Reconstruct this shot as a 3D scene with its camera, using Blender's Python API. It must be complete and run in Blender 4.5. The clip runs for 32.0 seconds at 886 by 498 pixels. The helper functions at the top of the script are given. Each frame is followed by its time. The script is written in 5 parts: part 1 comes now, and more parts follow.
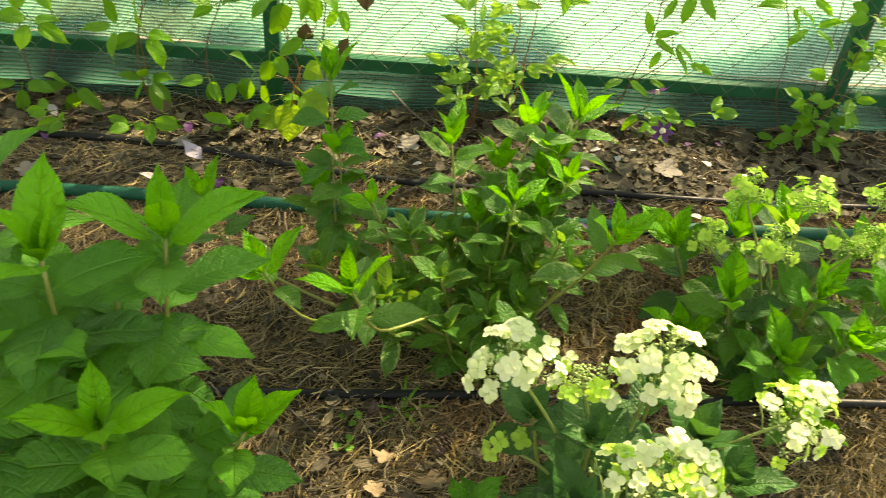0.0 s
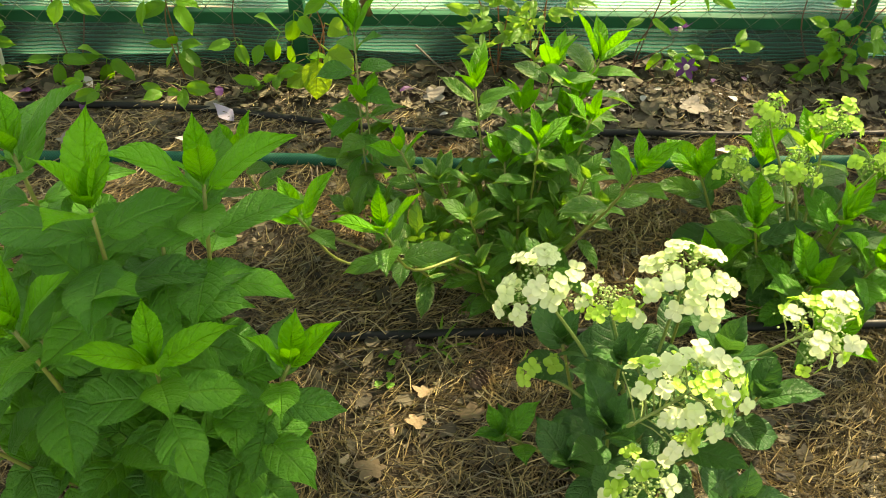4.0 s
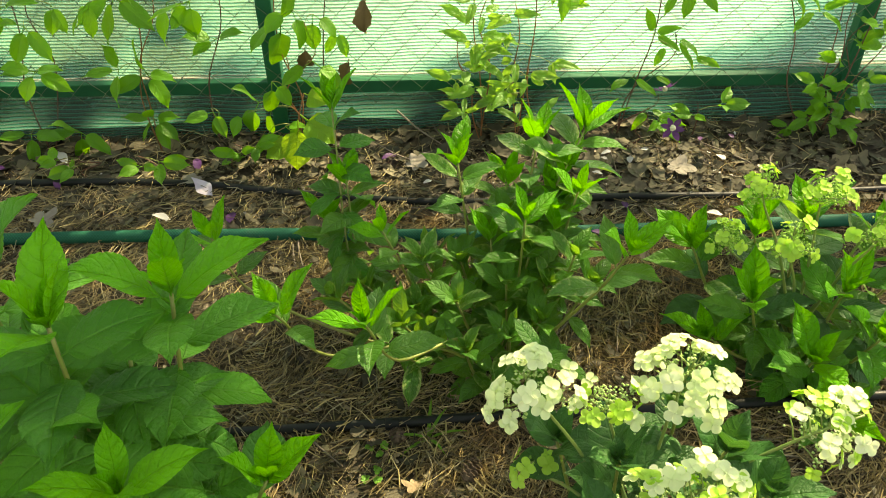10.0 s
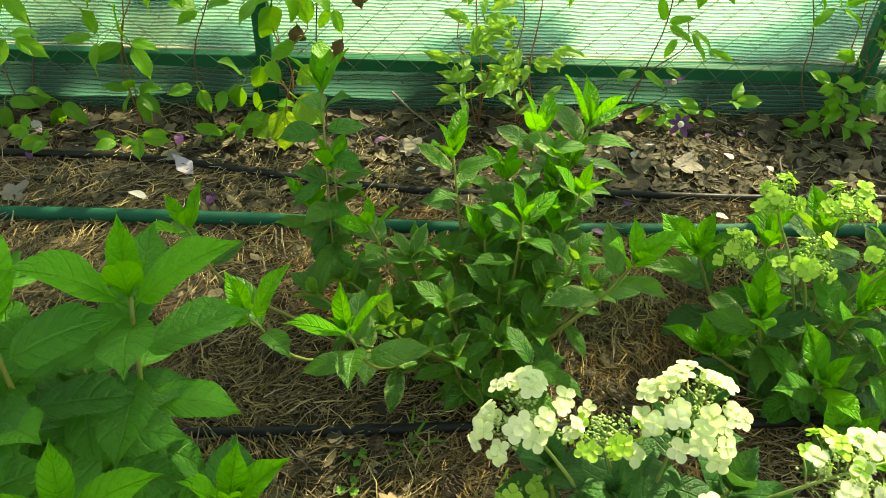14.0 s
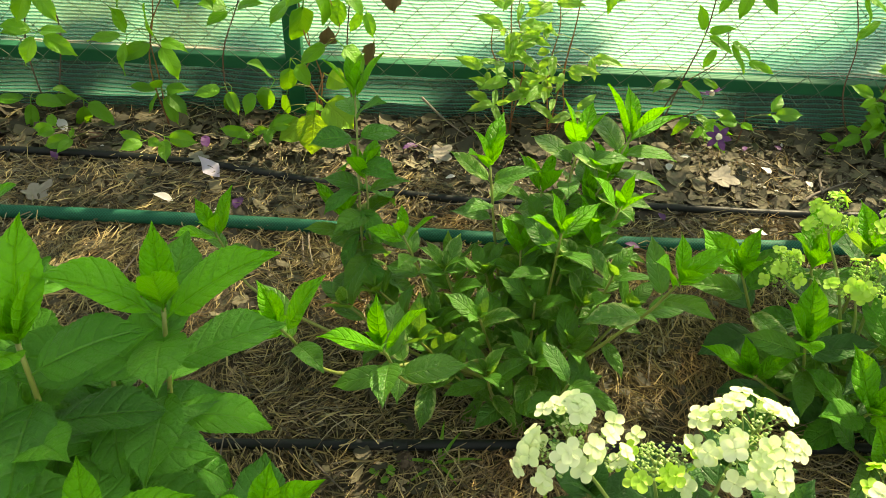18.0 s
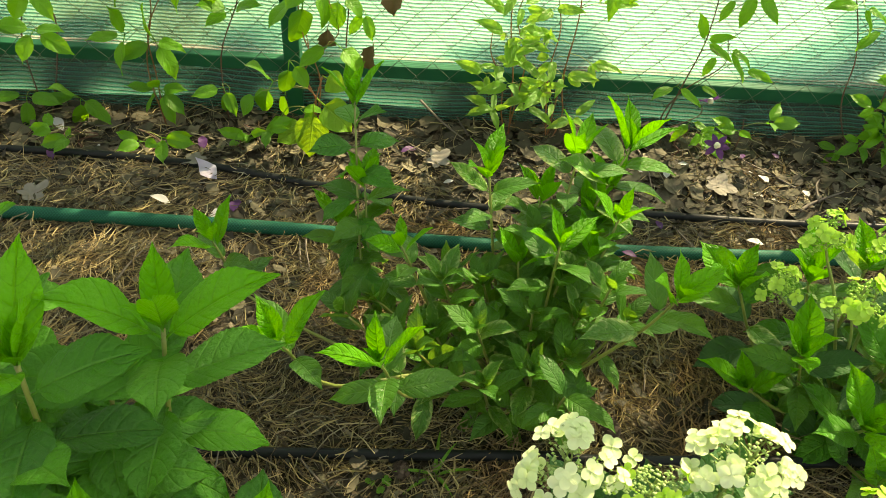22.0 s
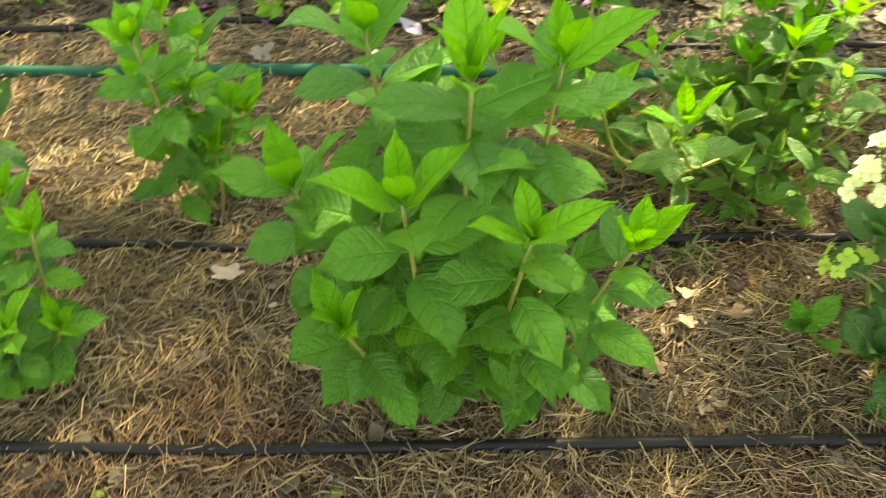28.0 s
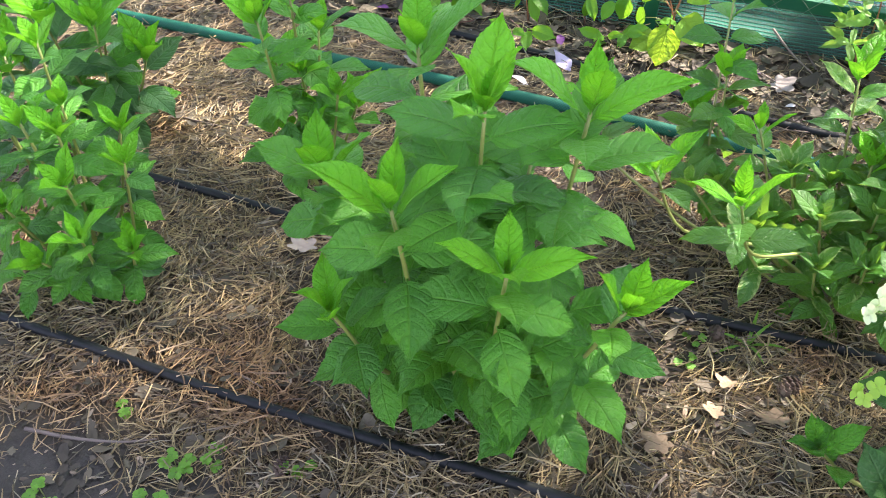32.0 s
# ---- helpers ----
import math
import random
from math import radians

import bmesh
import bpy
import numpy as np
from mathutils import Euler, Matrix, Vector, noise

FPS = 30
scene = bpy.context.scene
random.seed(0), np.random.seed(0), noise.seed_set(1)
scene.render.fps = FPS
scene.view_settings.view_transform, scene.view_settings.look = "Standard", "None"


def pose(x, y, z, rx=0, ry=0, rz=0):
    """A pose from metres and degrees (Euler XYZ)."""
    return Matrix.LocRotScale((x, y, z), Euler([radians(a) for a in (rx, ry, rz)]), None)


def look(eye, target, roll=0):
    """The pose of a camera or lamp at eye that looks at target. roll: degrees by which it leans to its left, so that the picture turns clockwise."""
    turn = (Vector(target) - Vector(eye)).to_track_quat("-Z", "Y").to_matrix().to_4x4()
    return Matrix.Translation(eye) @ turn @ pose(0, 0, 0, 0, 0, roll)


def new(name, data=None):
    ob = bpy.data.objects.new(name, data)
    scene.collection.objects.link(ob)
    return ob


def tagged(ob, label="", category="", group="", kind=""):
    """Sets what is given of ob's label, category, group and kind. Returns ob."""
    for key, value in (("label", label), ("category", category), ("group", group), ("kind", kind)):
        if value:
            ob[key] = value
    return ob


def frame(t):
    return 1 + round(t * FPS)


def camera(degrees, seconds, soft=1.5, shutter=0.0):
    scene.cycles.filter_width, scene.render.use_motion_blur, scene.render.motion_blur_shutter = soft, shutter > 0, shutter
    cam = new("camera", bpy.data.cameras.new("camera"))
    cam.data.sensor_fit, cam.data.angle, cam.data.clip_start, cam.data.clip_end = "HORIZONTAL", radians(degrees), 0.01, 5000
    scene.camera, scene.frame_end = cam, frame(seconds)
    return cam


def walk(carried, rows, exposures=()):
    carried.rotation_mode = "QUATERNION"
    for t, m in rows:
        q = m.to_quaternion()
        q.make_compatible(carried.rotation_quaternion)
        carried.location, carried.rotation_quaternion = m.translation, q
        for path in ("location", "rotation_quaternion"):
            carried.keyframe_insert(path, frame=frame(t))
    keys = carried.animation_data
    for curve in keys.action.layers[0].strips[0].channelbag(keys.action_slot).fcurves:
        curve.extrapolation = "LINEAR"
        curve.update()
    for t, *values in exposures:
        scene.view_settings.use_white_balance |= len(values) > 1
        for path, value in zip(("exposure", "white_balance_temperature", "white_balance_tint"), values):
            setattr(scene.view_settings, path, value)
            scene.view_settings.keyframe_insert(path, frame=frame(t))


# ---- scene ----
cam = camera(55.3, 32.0, 0.55, 0.6)
METRES, EYE, TILT, LEAN, TURN = 2.1, 1.045, -40.4, -3.4, -0.14
ROWS = [
    (0.0, 0.0, 0.0, 0.0, 0.0, 0.0, -0.0),
    (0.5, -0.003, -0.0024, -0.0028, 1.9, 0.2, -0.03),
    (1.0, -0.0049, -0.0005, -0.005, 1.84, 0.17, 0.02),
    (1.5, -0.0001, -0.0022, -0.0086, 2.2, 0.34, -0.85),
    (2.0, -0.0002, -0.0082, -0.0078, 1.74, 0.35, -0.94),
    (2.5, -0.0101, -0.031, -0.0162, 0.7, 1.08, -0.13),
    (3.0, -0.0097, -0.0349, -0.0275, 0.32, 0.17, 0.62),
    (3.5, 0.006, -0.0255, -0.0211, 1.36, -1.25, 1.75),
    (5.5, -0.0007, -0.0057, -0.017, 3.11, -3.47, 4.3),
    (6.0, 0.004, -0.0, -0.0073, 3.35, -3.33, 4.25),
    (6.5, 0.003, -0.0047, 0.0069, 3.45, -0.88, 4.26),
    (7.0, 0.0015, -0.0036, 0.0145, 3.05, 1.53, 3.69),
    (7.5, 0.0035, 0.0036, 0.0137, 3.47, 1.65, 3.43),
    (8.0, 0.0073, 0.0099, 0.0125, 3.39, 1.38, 2.89),
    (8.5, 0.0083, 0.0112, 0.0162, 3.35, 0.74, 3.17),
    (9.0, 0.0093, 0.0089, 0.0177, 3.06, 0.63, 4.24),
    (9.5, 0.0084, 0.0092, 0.0172, 1.45, 0.56, 4.11),
    (10.0, 0.0103, 0.0068, 0.0145, 1.78, 0.22, 4.58),
    (10.5, 0.0125, 0.0037, 0.0167, 1.76, -0.42, 4.75),
    (11.0, 0.0149, -0.0004, 0.0168, 1.63, -0.13, 4.63),
    (11.5, 0.0126, 0.0003, 0.0116, 1.16, 0.33, 4.48),
    (12.0, 0.0126, 0.005, 0.0155, 1.23, 2.03, 2.98),
    (12.5, 0.0133, 0.0018, 0.0153, 1.81, 2.27, 2.97),
    (13.0, 0.0133, 0.0111, 0.0133, 2.53, 1.44, 3.01),
    (13.5, 0.015, 0.0318, 0.0131, 1.34, -0.03, 2.09),
    (14.0, 0.0103, 0.0466, 0.0315, 1.2, -1.56, 2.13),
    (14.5, 0.0004, 0.0454, 0.0364, 0.48, -1.79, 1.52),
    (16.5, -0.0059, 0.0557, 0.0317, 2.17, 0.01, 0.62),
    (17.0, -0.0058, 0.0588, 0.0312, 2.23, -0.82, 0.54),
    (17.5, -0.0067, 0.0598, 0.0318, 2.16, -0.89, 0.7),
    (18.0, -0.0048, 0.0634, 0.0361, 2.1, -1.22, 0.83),
    (18.5, -0.0083, 0.0733, 0.048, 1.84, -2.46, 0.54),
    (19.0, -0.0252, 0.0763, 0.0582, 1.12, -2.96, -0.49),
    (19.5, -0.0268, 0.0795, 0.0561, 1.41, -2.85, -0.51),
    (20.0, -0.023, 0.0797, 0.055, 1.74, -2.84, -0.45),
    (20.5, -0.0212, 0.0789, 0.0559, 1.87, -2.76, -0.4),
    (21.0, -0.0214, 0.0772, 0.0535, 1.92, -2.57, -0.22),
    (21.5, -0.0100, 0.0673, 0.0532, 2.13, -2.16, -0.01),
    (22.0, -0.0077, 0.0638, 0.0508, 1.7, -1.96, 0.13),
    (22.5, -0.0087, 0.0459, 0.044, 1.48, -0.77, -0.49),
    (23.0, -0.0249, -0.0072, 0.001, 2.12, 3.21, -2.39),
    (23.5, -0.0547, -0.0717, -0.0511, 1.92, 2.65, -1.7),
    (24.0, -0.0866, -0.1187, -0.0922, 3.98, 4.14, -1.63),
    (24.5, -0.1249, -0.1237, -0.1093, 3.09, 1.39, -5.5),
    (25.0, -0.1371, -0.0909, -0.09, 2.98, -0.68, -3.71),
    (25.5, -0.1569, -0.0315, -0.0461, 1.37, -5.36, 1.9),
    (27.5, -0.1863, -0.0419, -0.0443, -0.07, -4.72, 3.82),
    (28.0, -0.1765, -0.0244, -0.0458, 3.26, -5.42, 3.04),
    (28.5, -0.1538, -0.0212, -0.067, 8.06, -6.39, -1.75),
    (29.0, -0.1401, -0.0265, -0.065, 9.85, -7.76, -4.49),
    (29.5, -0.1123, -0.0546, -0.0749, 12.37, -5.46, -5.45),
    (30.0, -0.0782, -0.052, -0.0581, 12.86, -0.52, -7.11),
    (30.5, -0.0596, -0.0227, -0.037, 17.3, -1.96, -8.88),
    (31.0, -0.0564, -0.0167, -0.042, 18.29, -3.09, -10.27),
    (31.5, -0.0513, -0.0163, -0.0419, 18.86, -3.89, -10.09),
    (32.0, -0.0604, -0.0197, -0.0428, 18.84, -4.65, -10.24),
]
walk(cam, [(t, pose(0, 0, EYE, TILT, LEAN, TURN) @ pose(METRES * x, METRES * y, METRES * z, 90 + pitch, roll, yaw)) for t, x, y, z, yaw, pitch, roll in ROWS],
     [(t, e + 0.40, kelvin, tint) for t, e, kelvin, tint in [(0.0, 2.3, 8900, 13), (3.5, 2.3, 8800, 11), (6.0, 2.4, 8800, 6), (7.0, 2.0, 8700, 3), (9.0, 2.25, 8700, 4), (11.0, 2.16, 8700, 7), (12.0, 1.94, 8700, 6), (13.0, 1.97, 8700, -2), (14.5, 2.25, 8500, -4), (19.0, 2.36, 8600, 6), (20.3, 2.5, 8600, 6), (21.3, 2.46, 8650, 6), (22.0, 2.24, 8700, 6), (23.0, 2.1, 9100, 5), (25.0, 3.1, 9000, 18), (28.1, 3.12, 8700, 17), (28.6, 3.7, 6800, 20), (29.5, 3.55, 6300, 30), (30.0, 2.75, 5900, 50), (31.0, 2.95, 6100, 35), (32.0, 3.1, 6100, 33)]])

# ---------------------------------------------------------------- light
SUN_EL, SUN_AZ = 43.0, 38.0          # height over the horizon; azimuth from +y towards +x
world = bpy.data.worlds.new("sky")
scene.world = world
world.use_nodes = True
sky = world.node_tree.nodes.new("ShaderNodeTexSky")
sky.sky_type, sky.sun_disc = "NISHITA", False
sky.sun_elevation, sky.sun_rotation = radians(SUN_EL), radians(SUN_AZ)
backing = world.node_tree.nodes["Background"]
backing.inputs["Strength"].default_value = 0.056
haze = world.node_tree.nodes.new("ShaderNodeHueSaturation")      # a bright, slightly hazy morning sky
haze.inputs["Saturation"].default_value = 0.50
world.node_tree.links.new(sky.outputs["Color"], haze.inputs["Color"])
world.node_tree.links.new(haze.outputs["Color"], backing.inputs["Color"])
sun_data = bpy.data.lights.new("sun", "SUN")
sun_data.energy, sun_data.angle, sun_data.color = 5.0, radians(0.53), (1.0, 0.90, 0.70)
sun = new("sun", sun_data)
to_sun = Vector((math.sin(radians(SUN_AZ)) * math.cos(radians(SUN_EL)), math.cos(radians(SUN_AZ)) * math.cos(radians(SUN_EL)), math.sin(radians(SUN_EL))))
sun.matrix_world = look(to_sun * 20, (0, 0, 0))


# ---------------------------------------------------------------- materials
class Nodes:
    """Short hand for a node tree."""

    def __init__(self, name):
        self.mat = bpy.data.materials.new(name)
        self.mat.use_nodes = True
        self.tree = self.mat.node_tree
        self.bsdf = self.tree.nodes["Principled BSDF"]
        self.out = self.tree.nodes["Material Output"]

    def put(self, socket, value):
        if isinstance(value, bpy.types.NodeSocket):
            self.tree.links.new(value, socket)
        elif value is not None:
            if isinstance(value, (tuple, list)) and len(value) == 3 and socket.type == "RGBA":
                value = (*value, 1)
            socket.default_value = value

    def node(self, kind, out=0, props=None, **ins):
        n = self.tree.nodes.new("ShaderNode" + kind)
        for k, v in (props or {}).items():
            if k == "operation":
                n.operation = v
            elif k == "blend_type":
                n.blend_type = v
            elif k == "data_type":
                n.data_type = v
            elif k == "wave_type":
                n.wave_type = v
            elif k == "bands_direction":
                n.bands_direction = v
            elif k == "feature":
                n.feature = v
        for k, v in ins.items():
            self.put(n.inputs[int(k[1:])] if k[0] == "i" and k[1:].isdigit() else n.inputs[k], v)
        return n.outputs[out]

    def math(self, op, a, b=None, c=None):
        return self.node("Math", props={"operation": op}, i0=a, i1=b, i2=c)

    def mix(self, f, a, b, blend="MIX"):
        n = self.tree.nodes.new("ShaderNodeMix")
        n.data_type, n.blend_type = "RGBA", blend
        self.put(n.inputs[0], f), self.put(n.inputs[6], a), self.put(n.inputs[7], b)
        return n.outputs[2]

    def ramp(self, f, *stops):
        n = self.tree.nodes.new("ShaderNodeValToRGB")
        self.put(n.inputs[0], f)
        el = n.color_ramp.elements
        while len(el) < len(stops):
            el.new(0.5)
        for e, (p, c) in zip(el, stops):
            e.position, e.color = p, (*c, 1)
        return n.outputs[0]

    def noise(self, scale, detail=3.0, vector=None, rough=0.55):
        return self.node("TexNoise", Vector=vector, Scale=scale, Detail=detail, Roughness=rough)

    def where(self):
        return self.node("TexCoord", out=3)

    def world_place(self):
        return self.node("NewGeometry", out=0)

    def bump(self, height, strength=0.4, distance=0.002):
        return self.node("Bump", Strength=strength, Distance=distance, Height=height)

    def surface(self, **ins):
        for k, v in ins.items():
            self.put(self.bsdf.inputs[k.replace("_", " ")], v)
        return self.mat


def leaf_material(name, base, deep, pale, through_colour, translucency=0.35, rough=0.42, veins=6.0, quilting=0.5, spots=0.15, cream=0.0):
    n = Nodes(name)
    uv = n.node("UVMap")
    sep = n.tree.nodes.new("ShaderNodeSeparateXYZ")
    n.put(sep.inputs[0], uv)
    a = n.math("ABSOLUTE", n.math("MULTIPLY_ADD", sep.outputs[0], 2.0, -1.0))
    p = n.math("MULTIPLY_ADD", n.math("POWER", a, 1.35), -1.5, n.math("MULTIPLY", sep.outputs[1], veins))
    ridge = n.math("ABSOLUTE", n.math("MULTIPLY_ADD", n.math("FRACT", p), 2.0, -1.0))
    side = n.math("SMOOTH_MIN", 1.0, n.math("MAXIMUM", 0.0, n.math("MULTIPLY_ADD", ridge, 6.0, -5.0)), 0.1)
    mid = n.math("MAXIMUM", 0.0, n.math("MULTIPLY_ADD", a, -14.0, 1.0))
    vein = n.math("MAXIMUM", n.math("MULTIPLY", side, 0.55), mid)
    rnd = n.node("ObjectInfo", out=5)
    mott = n.noise(38.0, 4.0, n.where())
    col = n.mix(rnd, base, deep)
    col = n.mix(n.math("MULTIPLY", n.math("MAXIMUM", 0.0, n.math("SUBTRACT", mott, 0.5)), 2.0 * spots + 0.4), col, pale)
    col = n.mix(n.math("MULTIPLY", vein, 0.38), col, pale)
    if cream:
        # some leaves have sun flecks put into their colour, between veins and along margins
        some = n.math("GREATER_THAN", n.math("FRACT", n.math("MULTIPLY", rnd, 7.31)), 1.0 - cream)
        blotch = n.math("ADD", n.math("POWER", a, 3.0), n.math("MULTIPLY_ADD", n.noise(9.0, 3.0, n.where()), 3.0, -1.75))
        blotch = n.math("MULTIPLY", n.math("MAXIMUM", 0.0, n.math("MINIMUM", 1.0, n.math("MULTIPLY", blotch, 2.2))), n.math("MULTIPLY_ADD", ridge, 0.5, 0.45))
        paled = n.math("MULTIPLY", some, blotch)
        col = n.mix(n.math("MULTIPLY", paled, 0.72), col, (0.44, 0.54, 0.18))
    fine = n.noise(420.0, 2.0, n.where())
    height = n.math("ADD", n.math("MULTIPLY", n.math("POWER", ridge, 5.0), -0.6), n.math("ADD", n.math("MULTIPLY", fine, 0.18), n.math("MULTIPLY", mott, 0.5)))
    height = n.math("SUBTRACT", height, n.math("MULTIPLY", mid, 0.9))
    puffed = n.tree.nodes.new("ShaderNodeTexVoronoi")
    n.put(puffed.inputs["Vector"], n.where()), n.put(puffed.inputs["Scale"], 19.0)
    height = n.math("SUBTRACT", height, n.math("MULTIPLY", puffed.outputs["Distance"], 0.55))
    nor = n.bump(height, quilting, 0.0042)
    n.surface(Base_Color=col, Roughness=n.math("MULTIPLY_ADD", fine, 0.2, rough - 0.1), Normal=nor)
    n.bsdf.inputs["Specular IOR Level"].default_value = 0.38
    tr = n.node("BsdfTranslucent", Color=n.mix(n.math("MULTIPLY", vein, 0.22), n.mix(rnd, through_colour, [c * 0.8 for c in through_colour]), deep), Normal=nor)
    m = n.node("MixShader", i0=translucency, i1=n.bsdf.outputs[0], i2=tr)
    n.tree.links.new(m, n.out.inputs[0])
    return n.mat


MAT_LEAF = leaf_material("hydrangea_leaf", (0.074, 0.300, 0.020), (0.035, 0.175, 0.021), (0.17, 0.42, 0.05), (0.19, 0.61, 0.012), 0.28, 0.34, 6.0, 0.72)
MAT_VEINED = leaf_material("veined_leaf", (0.056, 0.205, 0.020), (0.032, 0.145, 0.018), (0.20, 0.40, 0.08), (0.34, 0.66, 0.04), 0.30, 0.32, 6.0, 0.5, cream=0.2)
MAT_YOUNG = leaf_material("young_leaf", (0.128, 0.50, 0.010), (0.090, 0.41, 0.010), (0.20, 0.52, 0.04), (0.25, 0.72, 0.012), 0.36, 0.36, 7.0, 0.9)
MAT_DARK = leaf_material("dark_leaf", (0.042, 0.155, 0.032), (0.028, 0.110, 0.026), (0.09, 0.21, 0.06), (0.12, 0.34, 0.04), 0.25, 0.36)
MAT_CLEM = leaf_material("clematis_leaf", (0.105, 0.33, 0.014), (0.058, 0.215, 0.012), (0.20, 0.42, 0.05), (0.30, 0.66, 0.02), 0.38, 0.4, 5.0, 0.3)
MAT_CLEM_GREY = leaf_material("pale_clematis_leaf", (0.13, 0.36, 0.035), (0.07, 0.23, 0.025), (0.48, 0.60, 0.22), (0.46, 0.78, 0.07), 0.42, 0.42, 5.0, 0.3, cream=0.5)
MAT_HEART = leaf_material("heart_leaf", (0.14, 0.36, 0.020), (0.12, 0.30, 0.018), (0.30, 0.46, 0.06), (0.44, 0.70, 0.03), 0.42, 0.42, 5.0, 0.4)


def plain_material(name, c0, c1, rough=0.6, scale=30.0, bump=0.3, dist=0.002, metal=0.0, by=None):
    n = Nodes(name)
    f = n.noise(scale, 4.0, n.where())
    g = n.noise(scale * 7, 2.0, n.where())
    fac = n.math("MULTIPLY_ADD", g, 0.35, n.math("MULTIPLY_ADD", f, 1.3, -0.32))
    if by == "object":
        fac = n.math("MULTIPLY_ADD", n.node("ObjectInfo", out=5), 0.7, n.math("MULTIPLY", fac, 0.5))
    if by == "island":
        fac = n.math("POWER", n.math("MAXIMUM", 0.0, n.math("MULTIPLY_ADD", n.node("NewGeometry", out=8), 0.85, n.math("MULTIPLY", fac, 0.3))), 1.6)
    return n.surface(Base_Color=n.mix(fac, c0, c1), Roughness=n.math("MULTIPLY_ADD", g, 0.2, rough - 0.1), Metallic=metal, Normal=n.bump(n.math("ADD", f, n.math("MULTIPLY", g, 0.4)), bump, dist))


def petal_material(name, c0, c1, through_colour, translucency=0.4, by="object"):
    n = Nodes(name)
    f = n.noise(60.0, 3.0, n.where())
    fac = n.math("MULTIPLY_ADD", n.node("ObjectInfo", out=5) if by == "object" else n.node("NewGeometry", out=8), 0.75, n.math("MULTIPLY", f, 0.35))
    n.surface(Base_Color=n.mix(fac, c0, c1), Roughness=0.55, Normal=n.bump(f, 0.2, 0.001))
    tr = n.node("BsdfTranslucent", Color=through_colour)
    n.tree.links.new(n.node("MixShader", i0=translucency, i1=n.bsdf.outputs[0], i2=tr), n.out.inputs[0])
    return n.mat


def needle_material():
    """Dry needles, each of its own tone: straw, rust, grey or nearly black."""
    n = Nodes("pine_needles")
    rnd = n.node("NewGeometry", out=8)
    tone = n.math("FRACT", n.math("MULTIPLY", rnd, 17.3))
    grain = n.noise(90.0, 3.0, n.where())
    col = n.mix(n.math("POWER", tone, 1.15), (0.052, 0.042, 0.020), (0.62, 0.51, 0.235))
    col = n.mix(n.ramp(n.math("FRACT", n.math("MULTIPLY", rnd, 41.7)), (0.55, (0, 0, 0)), (0.9, (1, 1, 1))), col, n.mix(tone, (0.072, 0.050, 0.022), (0.40, 0.30, 0.130)))
    col = n.mix(n.ramp(n.math("FRACT", n.math("MULTIPLY", rnd, 73.1)), (0.72, (0, 0, 0)), (0.9, (1, 1, 1))), col, n.mix(tone, (0.058, 0.054, 0.036), (0.44, 0.41, 0.27)))
    col = n.mix(n.math("MULTIPLY", grain, 0.28), col, (0.05, 0.038, 0.024))
    swathe = n.ramp(n.noise(3.4, 2.0, n.world_place()), (0.52, (0, 0, 0)), (0.66, (1, 1, 1)))
    col = n.mix(n.math("MULTIPLY", swathe, 0.55), col, n.mix(tone, (0.075, 0.036, 0.014), (0.50, 0.27, 0.105)))      # rusty where freshly fallen
    return n.surface(Base_Color=col, Roughness=0.55, Normal=n.bump(grain, 0.2, 0.001))


MAT_FLORET = petal_material("cream_floret", (0.88, 0.92, 0.69), (0.70, 0.85, 0.42), (0.84, 0.94, 0.52), 0.38)
MAT_FLORET_LIME = petal_material("lime_floret", (0.48, 0.74, 0.11), (0.34, 0.61, 0.075), (0.51, 0.82, 0.09), 0.40)
MAT_BUD = plain_material("flower_buds", (0.30, 0.48, 0.13), (0.52, 0.66, 0.30), 0.6, 90.0, by="island")
MAT_BUD_LIME = plain_material("young_flower_buds", (0.22, 0.46, 0.06), (0.42, 0.66, 0.12), 0.6, 90.0, by="island")
MAT_STALK = plain_material("flower_stalk", (0.15, 0.25, 0.06), (0.24, 0.31, 0.09), 0.5, 60.0)
MAT_PURPLE = petal_material("purple_petal", (0.070, 0.022, 0.11), (0.13, 0.045, 0.19), (0.20, 0.06, 0.28))
MAT_FADED = petal_material("faded_purple_petal", (0.10, 0.065, 0.085), (0.17, 0.12, 0.12), (0.22, 0.15, 0.15))
MAT_LILAC = petal_material("faded_lilac_petal", (0.66, 0.60, 0.78), (0.78, 0.74, 0.80), (0.70, 0.62, 0.80))
MAT_WHITE_PETAL = petal_material("white_petal", (0.80, 0.80, 0.78), (0.66, 0.64, 0.64), (0.70, 0.70, 0.66))
MAT_STAMEN = plain_material("pale_stamens", (0.70, 0.70, 0.42), (0.82, 0.80, 0.60), 0.6, 200.0)
MAT_STEM = plain_material("green_stem", (0.17, 0.235, 0.045), (0.25, 0.275, 0.070), 0.45, 60.0)
MAT_WOODY = plain_material("woody_stem", (0.16, 0.10, 0.05), (0.26, 0.18, 0.09), 0.7, 80.0, 0.5)
MAT_VINE = plain_material("brown_vine", (0.07, 0.035, 0.025), (0.16, 0.07, 0.04), 0.6, 90.0)
MAT_VINE_RED = plain_material("reddish_vine", (0.22, 0.07, 0.03), (0.30, 0.14, 0.05), 0.55, 90.0)
MAT_DRY = plain_material("dry_brown_leaf", (0.11, 0.080, 0.030), (0.23, 0.165, 0.065), 0.75, 45.0, 0.5)
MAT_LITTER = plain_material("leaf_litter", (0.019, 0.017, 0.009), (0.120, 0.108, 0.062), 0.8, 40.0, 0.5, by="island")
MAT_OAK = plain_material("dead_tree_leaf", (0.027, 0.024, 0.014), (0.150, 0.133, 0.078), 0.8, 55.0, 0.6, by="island")
